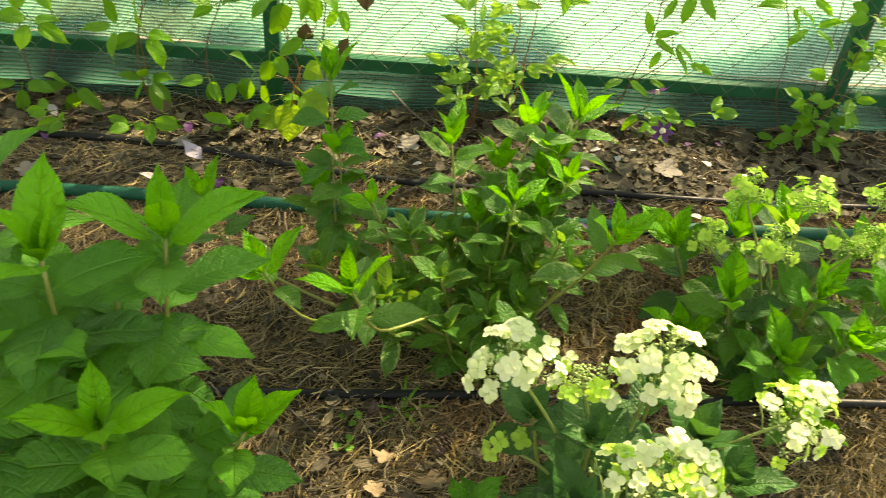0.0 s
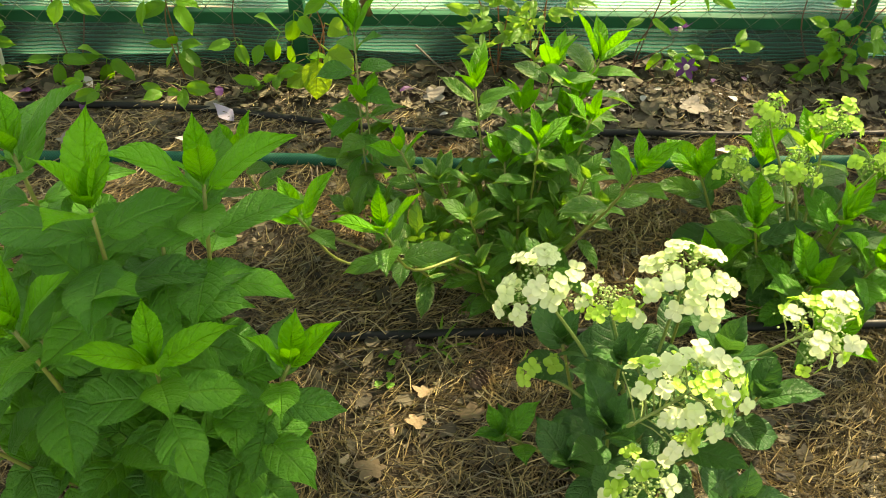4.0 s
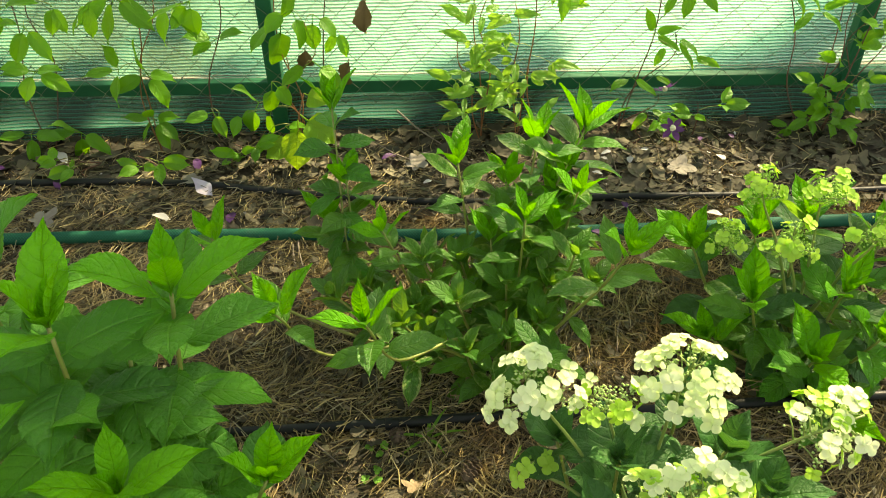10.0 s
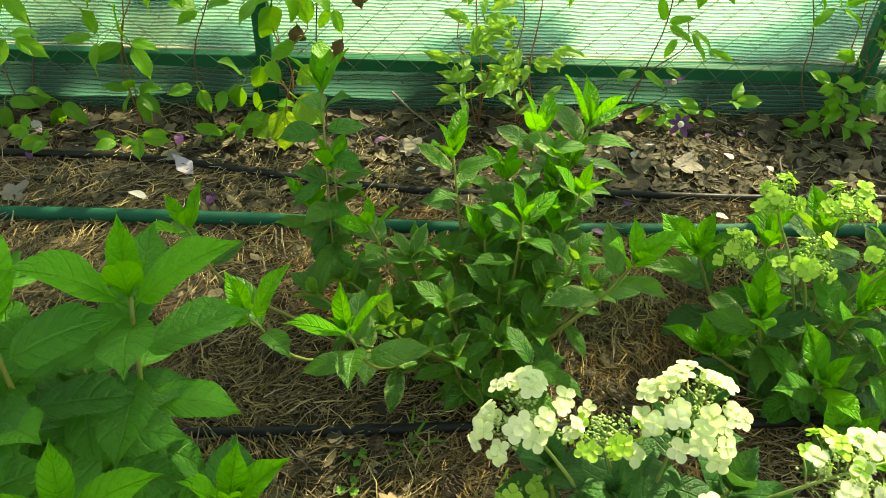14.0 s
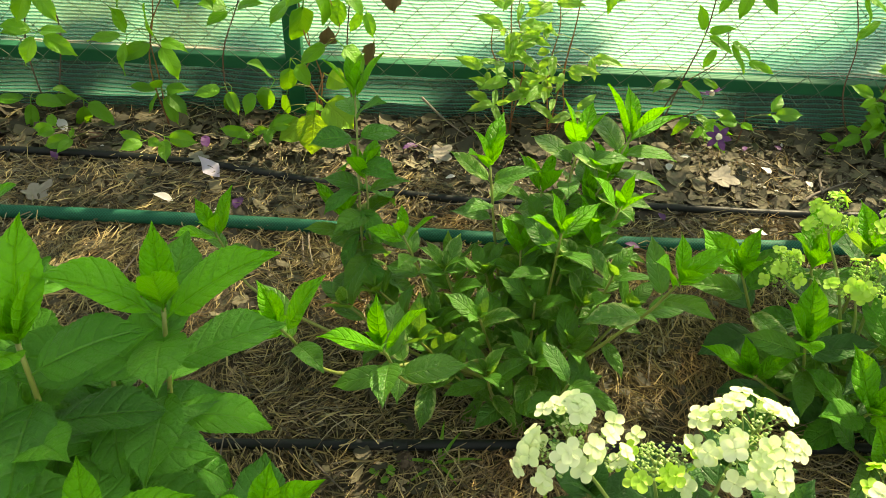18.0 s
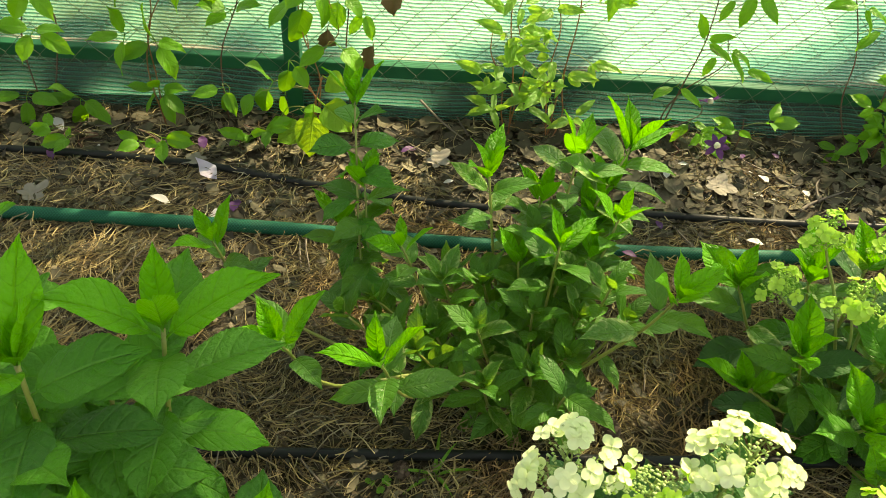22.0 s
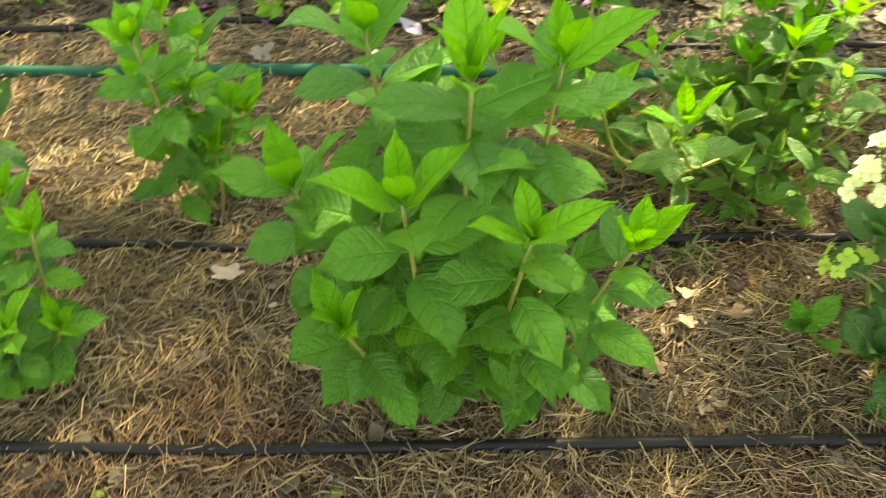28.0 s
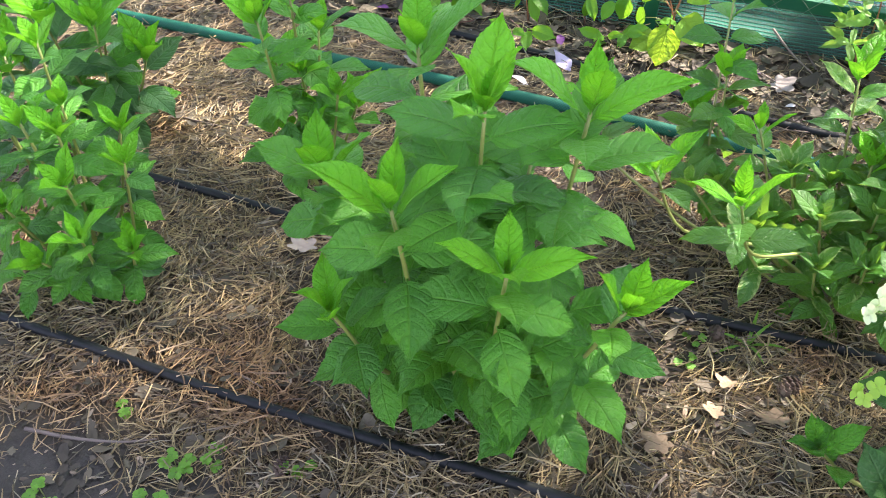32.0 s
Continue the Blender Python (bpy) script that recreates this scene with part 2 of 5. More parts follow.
MAT_CRUMB = plain_material("bark_crumbs", (0.036, 0.028, 0.018), (0.42, 0.35, 0.225), 0.8, 60.0, 0.5, by="island")
MAT_LITTER_ONE = plain_material("fallen_leaf", (0.12, 0.088, 0.048), (0.25, 0.185, 0.105), 0.8, 50.0, 0.5, by="object")
MAT_PALE_LEAF = plain_material("bleached_leaf", (0.15, 0.138, 0.112), (0.25, 0.23, 0.19), 0.8, 50.0, 0.5)
MAT_CONE = plain_material("cone_scale", (0.035, 0.024, 0.016), (0.12, 0.085, 0.055), 0.75, 60.0, 0.4, by="object")
MAT_CHIP = plain_material("wood_chip", (0.14, 0.10, 0.06), (0.32, 0.24, 0.145), 0.7, 60.0, 0.5, by="object")
MAT_NEEDLE = needle_material()
MAT_TWIG = plain_material("twig_bark", (0.075, 0.062, 0.048), (0.19, 0.16, 0.125), 0.8, 60.0, 0.5, by="object")
MAT_PIPE = plain_material("black_pipe", (0.005, 0.008, 0.008), (0.014, 0.017, 0.016), 0.48, 25.0, 0.15)
MAT_PIPE.node_tree.nodes["Principled BSDF"].inputs["Specular IOR Level"].default_value = 0.24
MAT_WEED = leaf_material("weed_leaf", (0.12, 0.33, 0.03), (0.08, 0.25, 0.025), (0.30, 0.52, 0.10), (0.40, 0.70, 0.08), 0.4, 0.5, 4.0, 0.2)
MAT_POST = plain_material("green_paint", (0.004, 0.085, 0.036), (0.007, 0.12, 0.052), 0.62, 12.0, 0.15)
MAT_POST.node_tree.nodes["Principled BSDF"].inputs["Specular IOR Level"].default_value = 0.25
MAT_WIRE = plain_material("coated_wire", (0.06, 0.10, 0.065), (0.13, 0.16, 0.11), 0.45, 40.0, 0.2)
MAT_LABEL = plain_material("white_plastic", (0.74, 0.74, 0.70), (0.62, 0.60, 0.54), 0.5, 40.0, 0.1)
MAT_BARK = plain_material("tree_bark", (0.09, 0.065, 0.045), (0.17, 0.13, 0.095), 0.85, 12.0, 0.8, 0.01)


def hose_material():
    n = Nodes("green_hose")
    place = n.where()
    sep = n.tree.nodes.new("ShaderNodeSeparateXYZ")
    n.put(sep.inputs[0], n.node("UVMap"))
    w1 = n.math("ABSOLUTE", n.math("SINE", n.math("MULTIPLY_ADD", sep.outputs[1], 540.0, n.math("MULTIPLY", sep.outputs[0], 3.1416 * 6))))
    w2 = n.math("ABSOLUTE", n.math("SINE", n.math("MULTIPLY_ADD", sep.outputs[1], 540.0, n.math("MULTIPLY", sep.outputs[0], -3.1416 * 6))))
    weave = n.math("SUBTRACT", 1.0, n.math("POWER", n.math("MAXIMUM", w1, w2), 9.0))          # crossing threads under the skin
    dirt = n.noise(9.0, 5.0, place)
    col = n.mix(n.math("MULTIPLY_ADD", weave, 1.0, 0.0), (0.002, 0.045, 0.026), (0.008, 0.130, 0.076))
    col = n.mix(n.math("MULTIPLY", n.math("MAXIMUM", 0.0, n.math("SUBTRACT", dirt, 0.55)), 1.0), col, (0.16, 0.13, 0.09))
    n.bsdf.inputs["Specular IOR Level"].default_value = 0.22
    return n.surface(Base_Color=col, Roughness=n.math("MULTIPLY_ADD", dirt, 0.3, 0.5), Normal=n.bump(weave, 0.3, 0.001))


def ground_material():
    n = Nodes("mulched_soil")
    place = n.world_place()
    a, b, c = n.noise(2.2, 5.0, place), n.noise(26.0, 6.0, place, 0.65), n.noise(170.0, 3.0, place)
    col = n.ramp(b, (0.30, (0.020, 0.017, 0.008)), (0.5, (0.050, 0.043, 0.021)), (0.68, (0.11, 0.094, 0.046)))
    col = n.mix(n.math("MULTIPLY", n.math("MAXIMUM", 0.0, n.math("SUBTRACT", a, 0.48)), 2.5), col, (0.034, 0.031, 0.018))
    col = n.mix(n.math("MULTIPLY", c, 0.5), col, (0.12, 0.09, 0.06), "MULTIPLY")
    col = n.mix(0.25, col, (0.10, 0.075, 0.05))
    sep = n.tree.nodes.new("ShaderNodeSeparateXYZ")
    n.put(sep.inputs[0], place)
    corner = n.math("MINIMUM", n.math("MULTIPLY_ADD", sep.outputs[1], -12.0, 4.9), n.math("MULTIPLY_ADD", sep.outputs[0], -12.0, -6.6))
    corner = n.math("MINIMUM", corner, n.math("MINIMUM", n.math("MULTIPLY_ADD", sep.outputs[1], 3.0, 1.8), n.math("MULTIPLY_ADD", sep.outputs[0], 3.0, 6.3)))
    corner = n.math("MAXIMUM", 0.0, n.math("MINIMUM", 1.0, n.math("ADD", corner, n.math("MULTIPLY_ADD", a, 3.0, -1.5))))
    col = n.mix(n.math("MULTIPLY", corner, 0.85), col, n.mix(b, (0.028, 0.029, 0.023), (0.062, 0.062, 0.048)))      # moist dark compost
    h = n.math("ADD", b, n.math("MULTIPLY", c, 0.5))
    return n.surface(Base_Color=col, Roughness=0.92, Normal=n.bump(h, 0.9, 0.01))


def path_material():
    n = Nodes("pale_path")
    place = n.world_place()
    a, b = n.noise(3.0, 5.0, place), n.noise(60.0, 4.0, place)
    sep = n.tree.nodes.new("ShaderNodeSeparateXYZ")
    n.put(sep.inputs[0], place)
    # the dimmer light at left is put into the colour, rising with x
    bright_side = n.math("MULTIPLY_ADD", n.math("SUBTRACT", a, 0.5), 0.8, n.math("MULTIPLY_ADD", sep.outputs[0], 0.95, 0.60))
    bright_side = n.math("MAXIMUM", 0.0, n.math("MINIMUM", 1.0, bright_side))
    col = n.mix(bright_side, (0.012, 0.042, 0.014), (0.165, 0.275, 0.235))
    return n.surface(Base_Color=n.mix(n.math("MULTIPLY", b, 0.35), col, (0.06, 0.10, 0.035)), Roughness=0.9, Normal=n.bump(b, 0.5, 0.01))


def net_material():
    """Knitted shade net: rows of dense green tape, and between them rows of thin pale threads that glow when the sun stands behind and are half open."""
    n = Nodes("shade_net")
    sep = n.tree.nodes.new("ShaderNodeSeparateXYZ")
    n.put(sep.inputs[0], n.node("UVMap"))
    u, v = sep.outputs[0], sep.outputs[1]
    wob = n.math("MULTIPLY_ADD", n.noise(9.0, 2.0, n.where()), 0.012, v)
    rows = n.math("MULTIPLY", wob, 1.0 / 0.0078)
    row = n.math("FRACT", rows)
    stagger = n.math("MULTIPLY", n.math("FLOOR", rows), 0.37)
    knot = n.math("ABSOLUTE", n.math("MULTIPLY_ADD", n.math("FRACT", n.math("MULTIPLY_ADD", u, 1.0 / 0.0066, stagger)), 2.0, -1.0))
    frayed = n.math("MULTIPLY_ADD", n.noise(200.0, 2.0, n.where()), 0.24, -0.12)
    foot = n.math("LESS_THAN", v, 0.092)                                   # turned up twice along the foot; shade under the rail is painted in too
    level = n.math("ADD", n.math("ADD", row, frayed), n.math("MULTIPLY", knot, 0.12))
    sheer = n.math("LESS_THAN", level, 0.56)
    thread = n.math("GREATER_THAN", level, 0.84)
    tone = n.noise(5.0, 4.0, n.where())
    dense = n.mix(thread, n.mix(tone, (0.050, 0.235, 0.180), (0.075, 0.310, 0.240)), (0.014, 0.100, 0.070))
    n.surface(Base_Color=dense, Roughness=0.6)
    dense_tr = n.node("BsdfTranslucent", Color=n.mix(thread, (0.032, 0.20, 0.130), (0.008, 0.050, 0.034)))
    tape = n.node("MixShader", i0=0.45, i1=n.bsdf.outputs[0], i2=dense_tr)
    clear = n.node("BsdfTransparent", Color=(1, 1, 1))
    tape = n.node("MixShader", i0=0.20, i1=tape, i2=clear)
    pale = n.mix(foot, (0.225, 0.47, 0.365), (0.11, 0.235, 0.185))
    pale_threads = n.node("MixShader", i0=0.70, i1=n.node("BsdfDiffuse", Color=n.mix(tone, (0.14, 0.38, 0.31), (0.18, 0.45, 0.37))), i2=n.node("BsdfTranslucent", Color=pale))
    loose = n.node("MixShader", i0=n.math("MULTIPLY_ADD", knot, 0.10, n.math("MULTIPLY_ADD", foot, -0.20, 0.58)), i1=pale_threads, i2=clear)
    n.tree.links.new(n.node("MixShader", i0=sheer, i1=tape, i2=loose), n.out.inputs[0])
    return n.mat


# ---------------------------------------------------------------- mesh helpers


def mesh_from(name, verts, faces, mat, uvs=None, smooth=True):
    me = bpy.data.meshes.new(name)
    me.from_pydata(verts, [], faces)
    me.materials.append(mat)
    if smooth:
        me.polygons.foreach_set("use_smooth", [True] * len(me.polygons))
    if uvs is not None:
        layer = me.uv_layers.new(name="UVMap")
        idx = np.empty(len(me.loops), dtype=np.int32)
        me.loops.foreach_get("vertex_index", idx)
        layer.data.foreach_set("uv", np.asarray(uvs, dtype=np.float32)[idx].ravel())
    me.update()
    return me


def thing(name, place, label, category, group="", kind=""):
    ob = new(name)
    ob.location = place
    ob.empty_display_size = 0.05
    return tagged(ob, label, category, group, kind)


def piece(name, me, parent, m=None, label=""):
    ob = new(name, me)
    ob.parent = parent
    if m is not None:
        ob.matrix_basis = m
    if label:
        ob["label"] = label
    return ob


def spline(points, steps):
    """Points along a smooth curve through the given ones."""
    pts = [Vector(p) for p in points]
    pts = [pts[0] * 2 - pts[1]] + pts + [pts[-1] * 2 - pts[-2]]
    out = []
    for i in range(1, len(pts) - 2):
        a, b, c, d = pts[i - 1:i + 3]
        for k in range(steps):
            t = k / steps
            out.append(0.5 * ((2 * b) + (c - a) * t + (2 * a - 5 * b + 4 * c - d) * t * t + (3 * b - a - 3 * c + d) * t ** 3))
    out.append(pts[-2].copy())
    return out


def tube_data(line, radii, sides, verts, faces, uvs=None):
    """Adds a closed tube along the line to the lists."""
    n0, length = len(verts), 0.0
    up = Vector((0.13, 0.31, 0.94))
    for i, p in enumerate(line):
        d = (line[min(i + 1, len(line) - 1)] - line[max(i - 1, 0)]).normalized()
        s = d.cross(up)
        s = s.normalized() if s.length > 1e-4 else Vector((1, 0, 0))
        u = s.cross(d)
        r = radii(i / (len(line) - 1)) if callable(radii) else radii
        if i:
            length += (p - line[i - 1]).length
        for k in range(sides):
            a = 2 * math.pi * k / sides
            verts.append(p + s * (math.cos(a) * r) + u * (math.sin(a) * r))
            if uvs is not None:
                uvs.append((abs(2 * k / sides - 1), length))
    for i in range(len(line) - 1):
        for k in range(sides):
            a, b = n0 + i * sides + k, n0 + i * sides + (k + 1) % sides
            faces.append((a, b, b + sides, a + sides))
    faces.append(tuple(n0 + k for k in reversed(range(sides))))
    faces.append(tuple(n0 + (len(line) - 1) * sides + k for k in range(sides)))


def tube_mesh(name, line, radii, sides, mat):
    v, f, uv = [], [], []
    tube_data(line, radii, sides, v, f, uv)
    return mesh_from(name, v, f, mat, uv)


def ramp(v, a, b):
    t = max(0.0, min(1.0, (v - a) / (b - a)))
    return t * t * (3 - 2 * t)


def leaf_mesh(name, mat, length, width, bend=0.25, fold=0.25, widest=0.44, serration=0.02, wave=0.07, stalk=0.10, rows=34, cols=3, seed=0, sharp=1.0, taper=None):
    """A leaf along +y from its stalk's foot, face up, with a folded midrib, an arched blade and a toothed edge."""
    r = random.Random(seed)
    verts, faces, uvs = [], [], []
    ph, tw = r.uniform(0, 6.28), r.uniform(-0.25, 0.25)
    pb = 0.60 + 0.05 * sharp
    pa = pb * widest / (1 - widest)
    if taper:                                   # a blade that narrows slowly into its stalk
        pa, pb = taper, taper * (1 - widest) / widest
    peak = widest ** pa * (1 - widest) ** pb
    for i in range(rows + 1):
        v = i / rows
        w = width / 2 * v ** pa * (1 - v) ** pb / peak * (1 - min(0.75, 0.33 * sharp) * ramp(v, 0.70, 0.97))
        for j in range(-cols, cols + 1):
            u = j / cols
            edge = abs(u) == 1
            ww = w * (1 + (serration * (1 if i % 2 else -1) if edge and 0 < i < rows else 0))
            ang = bend * v * 1.6
            y = stalk * length + length * math.sin(ang) / max(1e-3, bend * 1.6) if bend > 0.02 else stalk * length + length * v
            z0 = -length * (1 - math.cos(ang)) / max(1e-3, bend * 1.6) if bend > 0.02 else 0.0
            x = u * ww * math.cos(fold)
            z = z0 + (abs(u) - 0.42 * u * u) * ww * math.sin(fold) * 1.3 + wave * width * math.sin(v * 7 + ph + (1.5 if u > 0 else 0)) * u * u + tw * x * v
            verts.append((x, y - (serration * length * 0.3 if edge and i % 2 == 0 else 0), z))
            uvs.append((0.5 + u / 2, v))
    m = 2 * cols + 1
    for i in range(rows):
        for j in range(m - 1):
            a = i * m + j
            faces.append((a, a + 1, a + m + 1, a + m))
    v2, f2, u2 = [], [], []
    tube_data([Vector((0, 0, 0)), Vector((0, stalk * length * 0.6, -0.001)), Vector((0, stalk * length * 1.2, 0))], width * 0.026, 4, v2, f2, u2)
    n0 = len(verts)
    verts += [tuple(q) for q in v2]
    faces += [tuple(n0 + k for k in q) for q in f2]
    uvs += [(0.5, 0.1)] * len(v2)
    return mesh_from(name, verts, faces, mat, uvs)


def leaf_set(name, mat, n=5, length=1.0, width=0.6, **kw):
    """Some leaves of unit size that differ a little."""
    out = []
    for k in range(n):
        q = dict(kw)
        q["bend"] = kw.get("bend", 0.3) * (0.5 + 0.3 * k)
        q["fold"] = kw.get("fold", 0.25) * (1.3 - 0.15 * k)
        out.append(leaf_mesh(name, mat, length, width * (0.92 + 0.05 * (k % 4)), seed=k * 7 + len(name), **q))
    return out


def turn_to(forward, up):
    """A rotation whose +y runs along forward and whose +z lies towards up."""
    f = forward.normalized()
    s = f.cross(up)
    s = s.normalized() if s.length > 1e-4 else Vector((1, 0, 0))
    u = s.cross(f)
    return Matrix((s, f, u)).transposed().to_4x4()


LEAVES = leaf_set("leaf", MAT_LEAF, 6, width=0.57, bend=0.34, fold=0.28, widest=0.46, sharp=1.8, taper=0.66)
YOUNG = leaf_set("leaf", MAT_YOUNG, 5, width=0.49, bend=0.26, fold=0.42, widest=0.47, sharp=1.5, taper=0.86)
YOUNG_SLIM = leaf_set("leaf", MAT_YOUNG, 4, width=0.42, bend=0.24, fold=0.42, widest=0.46, sharp=1.5, taper=0.85)
SLIMS = leaf_set("leaf", MAT_VEINED, 6, width=0.45, bend=0.32, fold=0.36, widest=0.41, serration=0.018, sharp=1.8)
DARKS = leaf_set("leaf", MAT_DARK, 5, width=0.62, bend=0.36, fold=0.25, widest=0.42, sharp=1.7)
CLEM = leaf_set("leaf", MAT_CLEM, 5, width=0.50, bend=0.26, fold=0.28, serration=0.03, stalk=0.20, rows=16, wave=0.10, widest=0.40, sharp=2.2)
CLEM_WIDE = leaf_set("leaf", MAT_CLEM, 4, width=0.56, bend=0.3, fold=0.24, serration=0.0, stalk=0.22, rows=12, widest=0.36, sharp=2.0)
CLEM_SLIM = leaf_set("leaf", MAT_CLEM, 4, width=0.40, bend=0.3, fold=0.3, serration=0.03, stalk=0.2, rows=12, wave=0.1, widest=0.38, sharp=1.6)
CLEM_ROUND = leaf_set("leaf", MAT_CLEM, 4, width=0.68, bend=0.35, fold=0.2, serration=0.0, stalk=0.35, rows=9, widest=0.36)
CLEM_GREY = leaf_set("leaf", MAT_CLEM_GREY, 5, width=0.36, bend=0.35, fold=0.35, serration=0.04, stalk=0.2, rows=10, wave=0.14, widest=0.36, sharp=1.6)
DRIES = leaf_set("dry_leaf", MAT_DRY, 3, width=0.62, bend=0.9, fold=0.6, serration=0.10, wave=0.25, rows=8)


def place_leaf(meshes, parent, at, forward, up, size, r, name="leaf", label=""):
    m = Matrix.Translation(at) @ turn_to(forward, up) @ Matrix.Rotation(r.uniform(-0.3, 0.3), 4, "Y") @ Matrix.Scale(size, 4)
    return piece(name, r.choice(meshes), parent, m, label)


# how the pairs of leaves stand, counted from the growing point: rise in degrees, length, distance below the pair above
PAIRS = ((80, 0.24, 0.0), (72, 0.44, 0.02), (69, 0.80, 0.10), (55, 1.04, 0.26), (38, 1.03, 0.70), (18, 1.00, 1.0), (0, 1.0, 1.0), (-12, 0.96, 1.0), (-25, 0.92, 1.0), (-32, 0.88, 1.0))


def shoot(plant, base, tip, r, size=0.085, nodes=6, turn=None, gap=0.04, mature=None, young=None, woody=False, rosette=True, stem_r=0.0028, via=None, first=0.12, upright=0.8):
    """A leafy shoot: a stem from base to its growing point (both in the plant's own space), pairs of leaves at its nodes, each pair turned by a right angle, small pale leaves round its tip; turn is the bearing of the first broad pair."""
    mature, young = mature or LEAVES, young or YOUNG
    base, tip = Vector(base), Vector(tip)
    flat = Vector((tip.x - base.x, tip.y - base.y, 0))
    if via:
        line = spline([base] + [Vector(v) for v in via] + [tip], 6)
    else:
        line = spline([base, base + flat * 0.62 + Vector((0, 0, (tip.z - base.z) * 0.42)), tip], 7)
    stem = piece("stem", tube_mesh("stem", line, lambda t: stem_r * (1.3 - 0.6 * t), 6, MAT_WOODY if woody else MAT_STEM), plant)
    cum = [0.0]
    for a, b in zip(line, line[1:]):
        cum.append(cum[-1] + (b - a).length)
    total = cum[-1]

    def at(d):
        d = max(0.0, min(total, d))
        for i in range(len(line) - 1):
            if cum[i + 1] >= d:
                k = (d - cum[i]) / max(1e-6, cum[i + 1] - cum[i])
                return line[i].lerp(line[i + 1], k), (line[i + 1] - line[i]).normalized()
        return line[-1], (line[-1] - line[-2]).normalized()

    bearing = radians(turn) if turn is not None else r.uniform(0, math.pi)
    d, q = total, 0 if rosette else 4
    last = q + nodes + (1 if rosette else 0)
    while q < last and d > total * first:
        rise, ln, step = PAIRS[min(q, len(PAIRS) - 1)]
        d -= gap * step * r.uniform(0.85, 1.15) if q > (0 if rosette else 4) else 0.0
        p, along = at(d)
        along = (along + Vector((0, 0, upright))).normalized()
        a = bearing + (0.0 if q % 2 else math.pi / 2) + r.uniform(-0.12, 0.12)
        s = Vector((math.cos(a), math.sin(a), 0))
        s = (s - along * s.dot(along)).normalized()
        ms = young if q < 3 or (q == 3 and r.random() < 0.85) else mature
        for sg in (1, -1):
            e = radians(rise + r.uniform(-9, 9))
            f = s * sg * math.cos(e) + along * math.sin(e)
            f = Matrix.Rotation(r.uniform(-0.2, 0.2), 3, along) @ f
            up = along * 0.4 + Vector((0, -0.3, 1)) if rise < 50 else along * 0.6 - s * sg
            place_leaf(ms, stem, p, f, up, size * ln * r.uniform(0.9, 1.08), r)
        q += 1
    return stem


# ---------------------------------------------------------------- ground
def bed_height(x, y):
    """Soil relief of the bed."""
    h = 0.012 * noise.noise((x * 2.1, y * 2.1, 0.3)) + 0.006 * noise.noise((x * 9, y * 9, 1.7)) + 0.0035 * noise.noise((x * 34, y * 34, 4.1))
    return h - 0.008


def ground():
    def axis(a, b, step, far):
        v = list(np.arange(a, b + 1e-6, step))
        lo, hi, s = a, b, step
        while hi < far:
            s *= 1.7
            lo, hi = lo - s, hi + s
            v = [lo] + v + [hi]
        return v
    xs, ys = axis(-2.2, 1.6, 0.014, 300), axis(-0.2, 2.0, 0.014, 300)
    verts = [(x, y, bed_height(x, y) if -4 < x < 4 and -3 < y < 4 else -0.02) for y in ys for x in xs]
    m = len(xs)
    faces = [(j * m + i, j * m + i + 1, (j + 1) * m + i + 1, (j + 1) * m + i) for j in range(len(ys) - 1) for i in range(m - 1)]
    tagged(new("ground", mesh_from("ground", verts, faces, ground_material())), "brown mulched garden soil with bare patches", "ground", kind="structure")


ground()


def scatter_prisms(name, count, area, length, thick, mat, label, seed, density=None, lift=0.006, sides=3, tilt=0.25, segs=2):
    """Many thin bent straws lying on the soil, as one mesh."""
    r = np.random.RandomState(seed)
    x0, x1, y0, y1 = area
    P = np.c_[r.uniform(x0, x1, count * 2), r.uniform(y0, y1, count * 2)]
    if density:
        keep = np.array([r.rand() < density(a, b) for a, b in P])
        P = P[keep]
    P = P[:count]
    verts, faces = [], []
    for x, y in P:
        L, wide = length * r.uniform(0.4, 1.3), thick * r.uniform(0.6, 1.5)
        a, tl = 7.0 * noise.noise((x * 5.0, y * 5.0, 2.6)) + (r.normal(0, 0.55) if r.rand() < 0.6 else r.uniform(0, 6.283)), r.normal(0, tilt)
        cv = r.normal(0, 0.28)
        z = bed_height(x, y) + abs(r.normal(0, lift)) + thick * 0.5
        n0 = len(verts)
        for s in range(segs + 1):
            q = s / segs - 0.5
            ca, sa = math.cos(a + cv * q * 2), math.sin(a + cv * q * 2)
            cx, cy, cz = x + ca * q * L, y + sa * q * L, z + math.sin(tl) * q * L * 0.5 + 0.06 * L * (0.25 - q * q)
            t = wide * (1.0 if s < segs else 0.45) * 0.5
            for k in range(sides):
                w = 6.283 * k / sides + 1.57
                verts.append((cx - sa * math.cos(w) * t, cy + ca * math.cos(w) * t, cz + math.sin(w) * t))
        for s in range(segs):
            for k in range(sides):
                b0, b1 = n0 + s * sides + k, n0 + s * sides + (k + 1) % sides
                faces.append((b0, b1, b1 + sides, b0 + sides))
    ob = new(name, mesh_from(name, verts, faces, mat, smooth=False))
    return tagged(ob, label, "mulch", kind="stuff")


def compost(x, y):
    """How bare the dark compost lies at the front corner of the bed."""
    return max(0.0, min(1.0, 3.0 * min(0.375 - y, -0.64 - x + 0.5 * (0.375 - y)) / 0.14 + 1.6 * noise.noise((x * 9, y * 9, 5.0))))


def straw_density(x, y):
    k = 0.70 + 0.65 * noise.noise((x * 4.0, y * 4.0, 9.0)) + 0.35 * noise.noise((x * 13.0, y * 13.0, 3.0))
    k = max(0.16, k)
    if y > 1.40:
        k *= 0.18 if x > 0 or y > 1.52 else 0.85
    bare = compost(x, y)
    if bare > 0:
        k *= 1 - 0.9 * bare
    return k


